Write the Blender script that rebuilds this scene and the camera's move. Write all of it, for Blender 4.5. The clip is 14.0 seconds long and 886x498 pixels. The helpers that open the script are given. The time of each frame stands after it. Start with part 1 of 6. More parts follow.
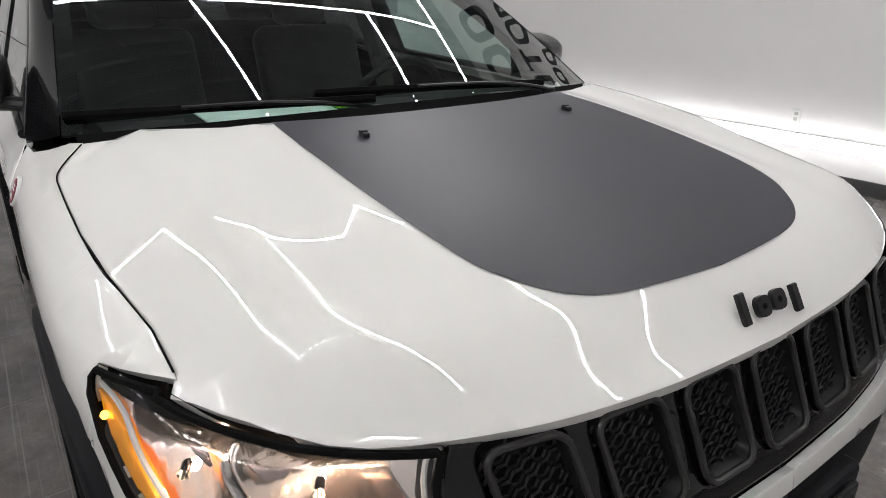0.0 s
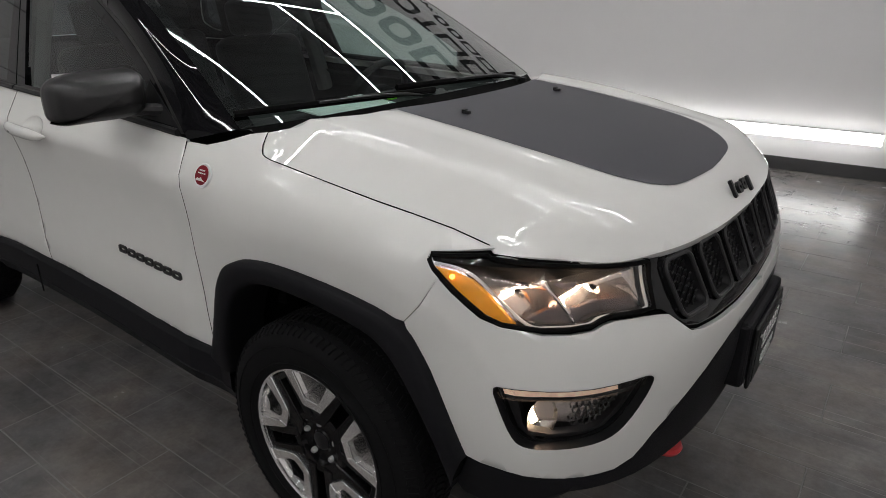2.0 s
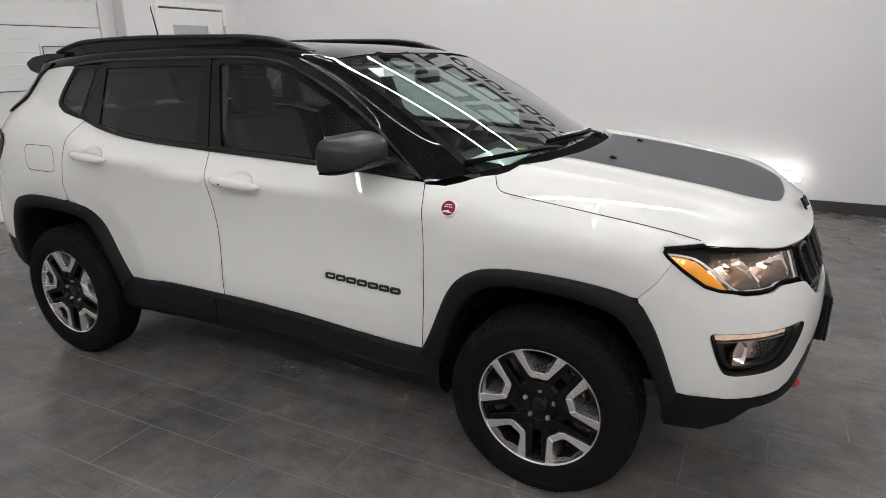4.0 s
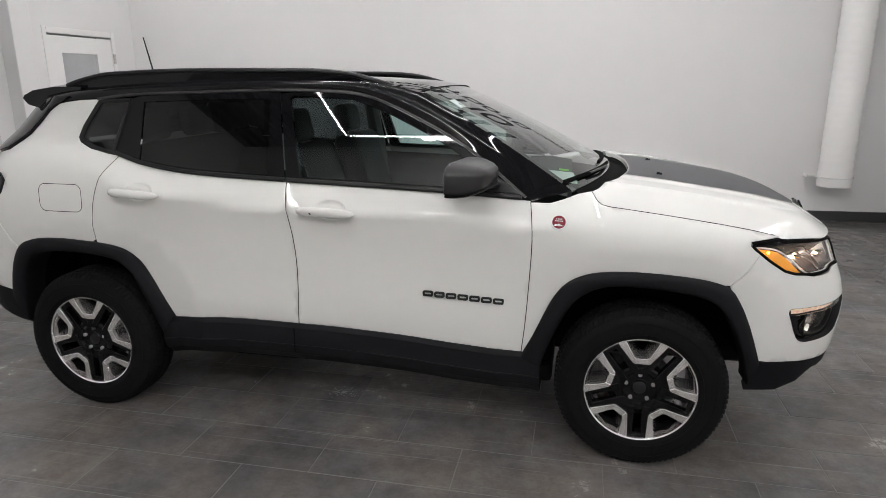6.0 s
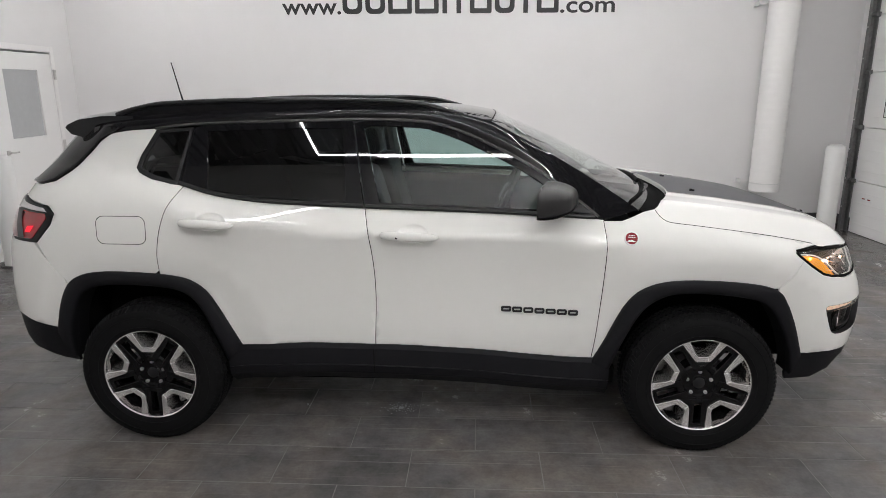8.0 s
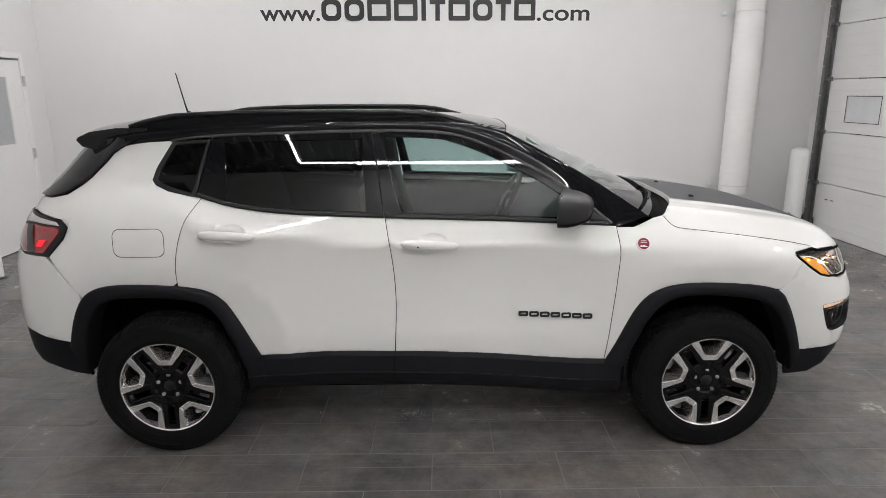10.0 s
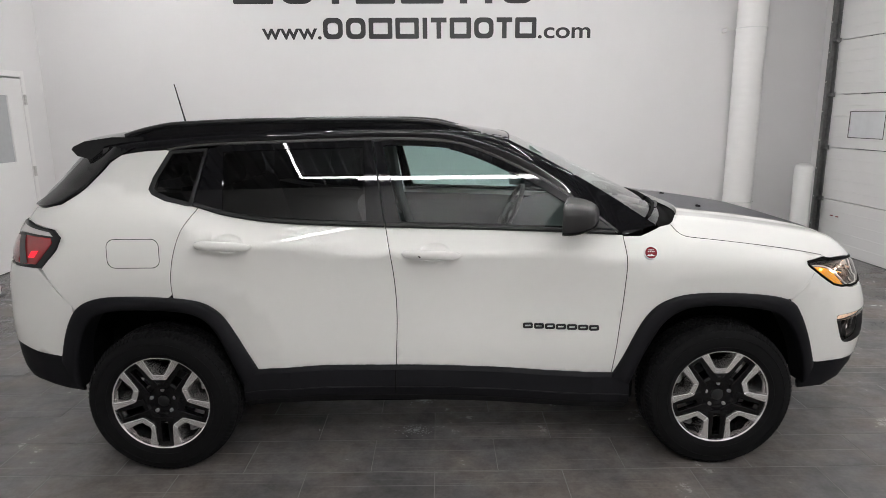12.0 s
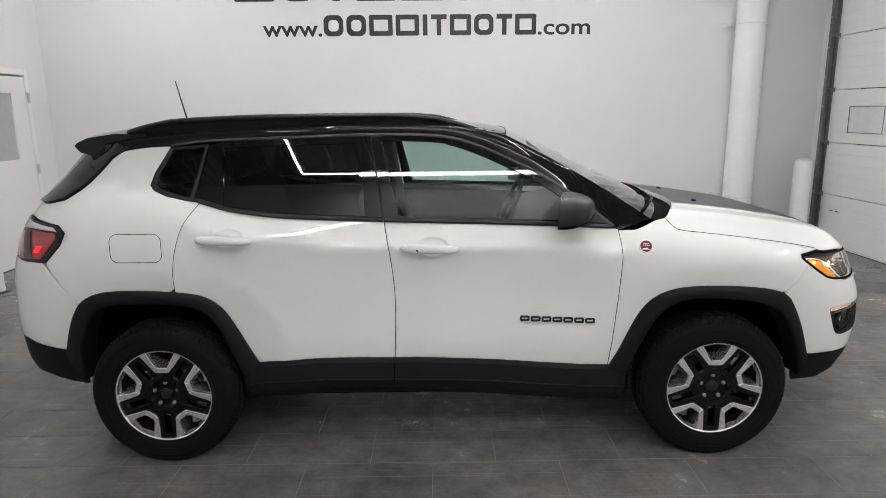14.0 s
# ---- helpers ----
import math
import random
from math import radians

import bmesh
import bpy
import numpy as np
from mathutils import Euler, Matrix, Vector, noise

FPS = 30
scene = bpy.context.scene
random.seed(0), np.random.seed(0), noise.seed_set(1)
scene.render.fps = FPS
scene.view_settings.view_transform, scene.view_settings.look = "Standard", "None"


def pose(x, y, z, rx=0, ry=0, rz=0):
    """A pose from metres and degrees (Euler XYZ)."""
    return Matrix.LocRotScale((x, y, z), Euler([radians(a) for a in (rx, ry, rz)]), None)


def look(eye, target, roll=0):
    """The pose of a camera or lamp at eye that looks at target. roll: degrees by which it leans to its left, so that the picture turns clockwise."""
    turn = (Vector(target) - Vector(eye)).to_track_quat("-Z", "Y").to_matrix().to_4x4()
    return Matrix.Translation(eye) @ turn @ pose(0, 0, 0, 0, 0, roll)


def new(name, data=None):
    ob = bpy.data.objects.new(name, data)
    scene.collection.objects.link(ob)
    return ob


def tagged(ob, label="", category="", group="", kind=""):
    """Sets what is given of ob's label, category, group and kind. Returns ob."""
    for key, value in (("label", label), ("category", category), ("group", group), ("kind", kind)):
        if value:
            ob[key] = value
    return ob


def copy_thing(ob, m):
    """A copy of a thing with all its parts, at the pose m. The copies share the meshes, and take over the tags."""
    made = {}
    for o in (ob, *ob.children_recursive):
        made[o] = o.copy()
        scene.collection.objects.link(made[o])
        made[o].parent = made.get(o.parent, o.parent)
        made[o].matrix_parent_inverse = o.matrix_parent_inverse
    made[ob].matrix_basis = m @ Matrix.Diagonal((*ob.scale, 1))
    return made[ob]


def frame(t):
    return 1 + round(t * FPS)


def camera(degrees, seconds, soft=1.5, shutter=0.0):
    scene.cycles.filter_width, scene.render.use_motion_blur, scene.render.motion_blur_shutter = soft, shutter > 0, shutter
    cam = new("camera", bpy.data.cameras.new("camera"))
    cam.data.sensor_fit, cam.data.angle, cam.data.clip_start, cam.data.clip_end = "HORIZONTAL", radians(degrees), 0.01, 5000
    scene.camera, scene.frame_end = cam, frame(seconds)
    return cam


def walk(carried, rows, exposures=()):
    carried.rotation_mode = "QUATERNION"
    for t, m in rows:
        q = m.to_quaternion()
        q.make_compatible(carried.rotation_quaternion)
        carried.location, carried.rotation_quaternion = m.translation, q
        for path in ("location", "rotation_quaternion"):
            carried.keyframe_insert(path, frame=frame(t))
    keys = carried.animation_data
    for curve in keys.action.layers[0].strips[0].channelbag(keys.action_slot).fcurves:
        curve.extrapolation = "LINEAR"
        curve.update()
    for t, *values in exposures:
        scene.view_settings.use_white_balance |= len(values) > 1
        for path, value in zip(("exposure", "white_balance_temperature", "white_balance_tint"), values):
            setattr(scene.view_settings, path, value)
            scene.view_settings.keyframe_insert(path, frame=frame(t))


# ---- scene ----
cam = camera(69.6, 14.0, soft=0.85)
PATH = [
    (0, (2.516, -0.896, 1.436), (1.009, 0.188, 0.692), 0.40),
    (0.5, (2.582, -1.173, 1.415), (1.151, 0.011, 0.672), 0.14),
    (1, (2.564, -1.394, 1.437), (1.217, -0.118, 0.692), -0.09),
    (1.5, (2.495, -1.586, 1.459), (1.277, -0.184, 0.716), -0.10),
    (2, (2.439, -1.818, 1.490), (1.338, -0.323, 0.748), -0.23),
    (2.5, (2.401, -2.148, 1.550), (1.347, -0.608, 0.828), -0.34),
    (3, (2.293, -2.370, 1.556), (1.259, -0.773, 0.938), -0.34),
    (3.5, (2.101, -2.580, 1.535), (1.141, -0.926, 0.950), -0.41),
    (4, (1.936, -2.848, 1.573), (1.070, -1.143, 0.986), -0.26),
    (6.5, (0.797, -3.459, 1.617), (0.483, -1.547, 1.120), -0.30),
    (7, (0.596, -3.501, 1.651), (0.352, -1.579, 1.158), -0.28),
    (7.5, (0.420, -3.610, 1.679), (0.248, -1.680, 1.188), -0.29),
    (10, (0.003, -3.746, 1.742), (0.018, -1.806, 1.261), -0.37),
    (10.5, (-0.002, -3.734, 1.735), (0.022, -1.782, 1.297), -0.39),
    (11, (-0.002, -3.700, 1.686), (0.031, -1.746, 1.263), -0.50),
    (11.5, (-0.003, -3.693, 1.678), (0.030, -1.738, 1.261), -0.51),
    (12, (0.002, -3.686, 1.671), (0.012, -1.730, 1.257), -0.57),
    (12.5, (0.029, -3.667, 1.658), (0.019, -1.709, 1.246), -0.69),
    (13, (0.035, -3.666, 1.654), (0.027, -1.708, 1.246), -0.66),
    (13.5, (0.031, -3.688, 1.648), (0.026, -1.731, 1.234), -0.73),
    (14, (0.024, -3.729, 1.666), (0.026, -1.775, 1.243), -0.77),
]
walk(cam, [(t, look(eye, target, roll)) for t, eye, target, roll in PATH], [(0, -0.14), (0.5, -0.22), (1.0, -0.36), (1.5, -0.52), (2.0, -0.6), (2.5, -0.5), (3.0, -0.25), (4.0, 0.03), (5.0, 0.08), (7.0, 0.12), (10.0, 0.17), (14.0, 0.17)])

# world, lights and exposure
world = bpy.data.worlds.new("world")
scene.world = world
world.use_nodes = True
world.node_tree.nodes["Background"].inputs[0].default_value = (0.9, 0.95, 1.0, 1)
world.node_tree.nodes["Background"].inputs[1].default_value = 0.02
LED = 76.0
LAMP = 165.0

# ---- materials ----


def mat(name, color, rough=0.5, metal=0.0, coat=0.0, var=0.06, scale=18.0, bump=0.02, bscale=120.0, spec=0.5, rvar=0.08, island=0.0, stretch=None, emit=0.0):
    m = bpy.data.materials.new(name)
    m.use_nodes = True
    nt = m.node_tree
    b = nt.nodes["Principled BSDF"]
    b.inputs["Roughness"].default_value = rough
    b.inputs["Metallic"].default_value = metal
    b.inputs["Coat Weight"].default_value = coat
    b.inputs["Coat Roughness"].default_value = 0.014
    b.inputs["Specular IOR Level"].default_value = spec
    tc = nt.nodes.new("ShaderNodeTexCoord")
    n1 = nt.nodes.new("ShaderNodeTexNoise")
    n1.inputs["Scale"].default_value = scale
    n1.inputs["Detail"].default_value = 6
    n2 = nt.nodes.new("ShaderNodeTexNoise")
    n2.inputs["Scale"].default_value = scale * 0.13
    n2.inputs["Detail"].default_value = 4
    where = tc.outputs["Object"]
    if stretch:
        mp = nt.nodes.new("ShaderNodeMapping")
        mp.inputs["Scale"].default_value = stretch
        nt.links.new(where, mp.inputs["Vector"])
        where = mp.outputs[0]
    if emit:
        b.inputs["Emission Color"].default_value = (*color, 1)
        b.inputs["Emission Strength"].default_value = emit
    for n in (n1, n2):
        nt.links.new(where, n.inputs["Vector"])
    add = nt.nodes.new("ShaderNodeMath")
    add.operation = "ADD"
    nt.links.new(n1.outputs["Fac"], add.inputs[0])
    nt.links.new(n2.outputs["Fac"], add.inputs[1])
    last = add
    if island:
        oi = nt.nodes.new("ShaderNodeObjectInfo")
        ge = nt.nodes.new("ShaderNodeNewGeometry")
        for out in (oi.outputs["Random"], ge.outputs["Random Per Island"]):
            ml = nt.nodes.new("ShaderNodeMath")
            ml.operation = "MULTIPLY_ADD"
            ml.inputs[1].default_value = island
            nt.links.new(out, ml.inputs[0])
            nt.links.new(last.outputs[0], ml.inputs[2])
            last = ml
    mr = nt.nodes.new("ShaderNodeMapRange")
    mr.inputs[1].default_value, mr.inputs[2].default_value = 0.6, 1.4 + island
    mr.inputs[3].default_value, mr.inputs[4].default_value = 1 - var, 1 + var
    nt.links.new(last.outputs[0], mr.inputs[0])
    mx = nt.nodes.new("ShaderNodeVectorMath")
    mx.operation = "SCALE"
    mx.inputs[0].default_value = color
    nt.links.new(mr.outputs[0], mx.inputs["Scale"])
    nt.links.new(mx.outputs[0], b.inputs["Base Color"])
    if rvar:
        rr = nt.nodes.new("ShaderNodeMapRange")
        rr.inputs[3].default_value, rr.inputs[4].default_value = max(rough - rvar, 0.01), min(rough + rvar, 1)
        nt.links.new(n2.outputs["Fac"], rr.inputs[0])
        nt.links.new(rr.outputs[0], b.inputs["Roughness"])
    if bump:
        n3 = nt.nodes.new("ShaderNodeTexNoise")
        n3.inputs["Scale"].default_value = bscale
        n3.inputs["Detail"].default_value = 5
        nt.links.new(where, n3.inputs["Vector"])
        bp = nt.nodes.new("ShaderNodeBump")
        bp.inputs["Strength"].default_value = bump
        bp.inputs["Distance"].default_value = 0.004
        nt.links.new(n3.outputs["Fac"], bp.inputs["Height"])
        nt.links.new(bp.outputs[0], b.inputs["Normal"])
    return m


def glow(name, color, strength):
    m = bpy.data.materials.new(name)
    m.use_nodes = True
    nt = m.node_tree
    nt.nodes.remove(nt.nodes["Principled BSDF"])
    e = nt.nodes.new("ShaderNodeEmission")
    e.inputs[0].default_value = (*color, 1)
    e.inputs[1].default_value = strength
    nt.links.new(e.outputs[0], nt.nodes["Material Output"].inputs[0])
    return m


def pane(name, tint, base=0.06, gloss=(1, 1, 1)):
    """Thin glass: tinted see-through, with a mirror share by Fresnel."""
    m = bpy.data.materials.new(name)
    m.use_nodes = True
    nt = m.node_tree
    nt.nodes.remove(nt.nodes["Principled BSDF"])
    t = nt.nodes.new("ShaderNodeBsdfTransparent")
    t.inputs[0].default_value = (*tint, 1)
    g = nt.nodes.new("ShaderNodeBsdfGlossy")
    g.inputs[0].default_value = (*gloss, 1)
    g.inputs["Roughness"].default_value = 0.01
    lw = nt.nodes.new("ShaderNodeLayerWeight")
    lw.inputs[0].default_value = 0.5
    pw = nt.nodes.new("ShaderNodeMath")
    pw.operation = "POWER"
    pw.inputs[1].default_value = 4.5
    nt.links.new(lw.outputs["Facing"], pw.inputs[0])
    f = nt.nodes.new("ShaderNodeMath")
    f.operation = "MULTIPLY_ADD"
    f.inputs[1].default_value, f.inputs[2].default_value = 1 - base, base
    nt.links.new(pw.outputs[0], f.inputs[0])
    x = nt.nodes.new("ShaderNodeMixShader")
    nt.links.new(f.outputs[0], x.inputs[0])
    nt.links.new(t.outputs[0], x.inputs[1])
    nt.links.new(g.outputs[0], x.inputs[2])
    nt.links.new(x.outputs[0], nt.nodes["Material Output"].inputs[0])
    return m


WHITE = mat("white_paint", (0.765, 0.760, 0.735), 0.5, coat=1.0, var=0.012, bump=0.0, rvar=0.02, spec=0.0)
BLACK = mat("gloss_black_paint", (0.006, 0.006, 0.007), 0.03, var=0.1, bump=0.0, rvar=0.01, spec=0.36)
DECAL = mat("matt_charcoal_vinyl", (0.036, 0.036, 0.046), 0.37, var=0.03, bump=0.03, bscale=500, rvar=0.04, spec=0.35)
PLASTIC = mat("textured_black_plastic", (0.0085, 0.0085, 0.0105), 0.6, var=0.15, bump=0.12, bscale=500, spec=0.18)
TRIM = mat("satin_black_trim", (0.012, 0.012, 0.013), 0.4, var=0.12, bump=0.03, bscale=300, spec=0.28)
MIRRORCAP = mat("mirror_cap_grey", (0.020, 0.0195, 0.020), 0.3, var=0.1, bump=0.03, bscale=300, spec=0.4)
GREYTRIM = mat("satin_grey_trim", (0.075, 0.073, 0.074), 0.42, metal=0.3, var=0.1, bump=0.03, bscale=300)
FRAMEGREY = mat("window_surround_grey", (0.035, 0.034, 0.034), 0.36, metal=0.3, var=0.06, bump=0.0)
DARK = mat("underbody_black", (0.005, 0.005, 0.005), 0.9, var=0.3, bump=0.1, bscale=60, spec=0.08)
RUBBER = mat("tyre_rubber", (0.0065, 0.0065, 0.007), 0.78, var=0.18, scale=30, bump=0.12, bscale=260, spec=0.12)
SILVER = mat("machined_alloy", (0.90, 0.89, 0.88), 0.19, metal=0.85, var=0.05, scale=60, bump=0.03, bscale=700)
WHEELBLACK = mat("gloss_black_alloy", (0.005, 0.005, 0.0055), 0.13, var=0.2, bump=0.0, spec=0.24, rvar=0.03)
POCKET = mat("cast_alloy_pocket", (0.62, 0.60, 0.59), 0.22, metal=0.9, var=0.15, scale=40, bump=0.05, bscale=300)
STEEL = mat("worn_steel", (0.55, 0.54, 0.53), 0.4, metal=0.9, var=0.25, scale=40, bump=0.06)
CHROME = mat("lamp_chrome", (0.82, 0.80, 0.78), 0.1, metal=1.0, var=0.03, bump=0.0, rvar=0.04)
REFLECT = mat("lamp_reflector", (0.93, 0.83, 0.78), 0.19, metal=0.93, var=0.12, scale=24, bump=0.22, bscale=22, rvar=0.06, stretch=(1.0, 2.2, 0.5))
SMOKECHROME = mat("dark_lamp_chrome", (0.20, 0.155, 0.145), 0.22, metal=0.9, var=0.12, scale=24, bump=0.06, bscale=30)
LAMPDARK = mat("lamp_bezel_black", (0.03, 0.028, 0.028), 0.3, metal=0.3, var=0.1, bump=0.0)
AMBER = mat("amber_plastic", (0.92, 0.36, 0.02), 0.22, coat=0.8, var=0.18, scale=160, bump=0.3, bscale=320, emit=0.22)
REDLENS = mat("red_lens", (0.32, 0.015, 0.02), 0.12, coat=1.0, var=0.15, scale=90, bump=0.1, bscale=200)
REDPAINT = mat("red_hook_paint", (0.42, 0.012, 0.016), 0.4, var=0.1)
WHITEPLASTIC = mat("white_plastic", (0.75, 0.75, 0.74), 0.35, var=0.02, bump=0.0)
BADGERED = mat("badge_red", (0.20, 0.005, 0.014), 0.4, spec=0.25, var=0.05)
SEAT = mat("black_leather", (0.008, 0.008, 0.0085), 0.5, var=0.12, bump=0.0, spec=0.25)
CABIN = mat("cabin_plastic", (0.013, 0.013, 0.0145), 0.6, var=0.1, bump=0.0, spec=0.2)
HEADLINER = mat("headliner_cloth", (0.16, 0.16, 0.155), 0.9, var=0.05, bump=0.1, bscale=600)
PAPER = mat("paper", (0.72, 0.80, 0.78), 0.8, var=0.03, bump=0.0)
LIME = mat("lime_card", (0.22, 0.85, 0.02), 0.6, var=0.03, bump=0.0)
GLASS = pane("tinted_glass", (0.60, 0.73, 0.71), 0.056)
SCREEN = pane("windscreen_glass", (0.74, 0.84, 0.80), 0.14)
PRIVACY = pane("privacy_glass", (0.085, 0.09, 0.095), 0.06)
LENS = pane("clear_lens", (0.93, 0.93, 0.93))
SMOKE = pane("smoked_lens", (0.92, 0.88, 0.84))
BULB = glow("warm_bulb", (1.0, 0.70, 0.46), LAMP)
DRL = mat("warm_strip", (0.88, 0.65, 0.50), 0.2, coat=0.8, var=0.6, scale=60, bump=0.7, bscale=110, emit=0.4)
TAILGLOW = glow("tail_glow", (1.0, 0.04, 0.06), 1.0)
AMBERGLOW = glow("amber_bulb", (1.0, 0.42, 0.04), LAMP * 0.06)
LEDWHITE = glow("led_white", (1.0, 0.99, 0.985), LED)
BARWHITE = glow("led_wall_bar", (1.0, 0.99, 0.97), 14.0)

WALL = mat("white_wall_paint", (0.75, 0.74, 0.742), 0.7, var=0.02, scale=3, bump=0.05, bscale=180)
# Unseen south wall: its grey is set for the bounce onto the car.
BACKWALL = mat("bounce_wall_grey", (0.60, 0.596, 0.592), 0.7, var=0.03, scale=3, bump=0.05, bscale=180)
DOORPAINT = mat("white_door_paint", (0.80, 0.79, 0.785), 0.45, var=0.015, scale=4, bump=0.02)
GARAGE = mat("garage_panel_paint", (0.78, 0.775, 0.77), 0.5, var=0.02, scale=5, bump=0.12, bscale=60)
CEIL = mat("dark_ceiling_deck", (0.22, 0.22, 0.226), 0.45, var=0.25, scale=2, bump=0.05)
SKIRT = mat("dark_skirting", (0.045, 0.044, 0.045), 0.5, var=0.08)
GROUT = mat("pale_grout", (0.145, 0.138, 0.133), 0.85, var=0.2, bump=0.1)


def slate():
    """Slate look floor tile: cloudy, mottled and finely scratched, with a tone of its own for each tile."""
    m = bpy.data.materials.new("slate_tile")
    m.use_nodes = True
    nt = m.node_tree
    b = nt.nodes["Principled BSDF"]
    ge, oi = nt.nodes.new("ShaderNodeNewGeometry"), nt.nodes.new("ShaderNodeObjectInfo")

    def noise(scale, detail=6, rough=0.6, stretch=None, turn=0.0):
        n = nt.nodes.new("ShaderNodeTexNoise")
        n.inputs["Scale"].default_value, n.inputs["Detail"].default_value, n.inputs["Roughness"].default_value = scale, detail, rough
        src = ge.outputs["Position"]
        if stretch:
            mp = nt.nodes.new("ShaderNodeMapping")
            mp.inputs["Scale"].default_value, mp.inputs["Rotation"].default_value = stretch, (0, 0, turn)
            nt.links.new(src, mp.inputs["Vector"])
            src = mp.outputs[0]
        nt.links.new(src, n.inputs["Vector"])
        return n.outputs["Fac"]

    def calc(op, a, c, d=None):
        n = nt.nodes.new("ShaderNodeMath")
        n.operation = op
        for k, v in enumerate((a, c, d)):
            if v is None:
                continue
            if isinstance(v, (int, float)):
                n.inputs[k].default_value = v
            else:
                nt.links.new(v, n.inputs[k])
        return n.outputs[0]

    def span(v, a, c, lo, hi):
        n = nt.nodes.new("ShaderNodeMapRange")
        for k, q in enumerate((a, c, lo, hi)):
            n.inputs[k + 1].default_value = q
        nt.links.new(v, n.inputs[0])
        return n.outputs[0]

    cloud, mottle, grain = noise(1.1), noise(7.0, 8, 0.7), noise(60.0, 4)
    tone = calc("MULTIPLY_ADD", oi.outputs["Random"], 0.16, calc("MULTIPLY_ADD", ge.outputs["Random Per Island"], 0.16, 0.76))
    tone = calc("MULTIPLY", tone, span(cloud, 0.35, 0.68, 0.76, 1.26))
    tone = calc("MULTIPLY", tone, span(mottle, 0.3, 0.7, 0.72, 1.30))
    tone = calc("MULTIPLY", tone, span(grain, 0.3, 0.7, 0.93, 1.07))
    for turn, st in ((0.5, (0.35, 26.0, 1.0)), (-1.1, (0.3, 30.0, 1.0)), (1.35, (0.4, 22.0, 1.0))):
        line = noise(2.2, 2, 0.5, st, turn)
        tone = calc("ADD", tone, span(line, 0.66, 0.76, 0.0, 0.5))
    warm = nt.nodes.new("ShaderNodeMix")
    warm.data_type = "RGBA"
    nt.links.new(span(noise(2.3), 0.4, 0.65, 0.0, 1.0), warm.inputs["Factor"])
    warm.inputs[6].default_value, warm.inputs[7].default_value = (0.138, 0.133, 0.134, 1), (0.160, 0.140, 0.127, 1)
    mul = nt.nodes.new("ShaderNodeVectorMath")
    mul.operation = "SCALE"
    nt.links.new(warm.outputs[2], mul.inputs[0])
    nt.links.new(tone, mul.inputs["Scale"])
    nt.links.new(mul.outputs[0], b.inputs["Base Color"])
    nt.links.new(span(calc("ADD", mottle, cloud), 0.5, 1.5, 0.21, 0.30), b.inputs["Roughness"])
    b.inputs["Specular IOR Level"].default_value = 0.5
    bp = nt.nodes.new("ShaderNodeBump")
    bp.inputs["Strength"].default_value, bp.inputs["Distance"].default_value = 0.10, 0.004
    nt.links.new(calc("MULTIPLY_ADD", mottle, 1.2, grain), bp.inputs["Height"])
    nt.links.new(bp.outputs[0], b.inputs["Normal"])
    return m


TILE = slate()
DUCT = mat("white_wrapped_duct", (0.84, 0.83, 0.82), 0.55, var=0.03, scale=12, bump=0.25, bscale=24)
FROST = mat("frosted_pane", (0.42, 0.43, 0.44), 0.35, var=0.05, bump=0.05)
GALV = mat("galvanised_steel", (0.20, 0.20, 0.20), 0.45, metal=0.7, var=0.3, scale=30, bump=0.1)
INK = mat("black_vinyl_lettering", (0.012, 0.012, 0.013), 0.5, var=0.1, bump=0.0)
FLECK = mat("water_droplets", (0.30, 0.30, 0.31), 0.08, var=0.2)

# ---- mesh helpers ----
from mathutils.geometry import delaunay_2d_cdt


def link(name, verts, faces, material, parent=None, label="", normals=None, smooth=True, flat=()):
    me = bpy.data.meshes.new(name)
    me.from_pydata(verts, [], faces)
    me.materials.append(material)
    me.polygons.foreach_set("use_smooth", [smooth and i not in flat for i in range(len(me.polygons))])
    if normals is not None:
        me.normals_split_custom_set_from_vertices(normals)
    me.update()
    ob = new(name, me)
    if parent is not None:
        ob.parent = parent
    if label:
        tagged(ob, label)
    return ob


def part(name, bm, material, parent, label="", smooth=False, m=None, angle=0.6):
    if m is not None:
        bmesh.ops.transform(bm, matrix=m, verts=bm.verts)
    bmesh.ops.recalc_face_normals(bm, faces=bm.faces)
    me = bpy.data.meshes.new(name)
    if smooth:
        for f in bm.faces:
            f.smooth = True
        for e in bm.edges:
            if len(e.link_faces) == 2 and e.calc_face_angle(0) > angle:
                e.smooth = False
    bm.to_mesh(me)
    bm.free()
    me.materials.append(material)
    ob = new(name, me)
    if parent is not None:
        ob.parent = parent
    if label:
        tagged(ob, label)
    return ob


def thing(name, label, category, group="", kind="", at=(0, 0, 0)):
    e = new(name)
    e.location = at
    return tagged(e, label, category, group, kind)


def hermite(xs, ys):
    """A smooth curve through knots, monotone between them."""
    n = len(xs)
    d = [(ys[i + 1] - ys[i]) / (xs[i + 1] - xs[i]) for i in range(n - 1)]
    s = [d[0]] + [0 if d[i - 1] * d[i] <= 0 else 2 * d[i - 1] * d[i] / (d[i - 1] + d[i]) for i in range(1, n - 1)] + [d[-1]]

    def f(x):
        if x <= xs[0]:
            return ys[0] + s[0] * (x - xs[0]) * 0.5
        if x >= xs[-1]:
            return ys[-1] + s[-1] * (x - xs[-1]) * 0.5
        i = 0
        while x > xs[i + 1]:
            i += 1
        h = xs[i + 1] - xs[i]
        t = (x - xs[i]) / h
        return ys[i] * (1 + 2 * t) * (1 - t) ** 2 + s[i] * h * t * (1 - t) ** 2 + ys[i + 1] * t * t * (3 - 2 * t) + s[i + 1] * h * t * t * (t - 1)

    return f


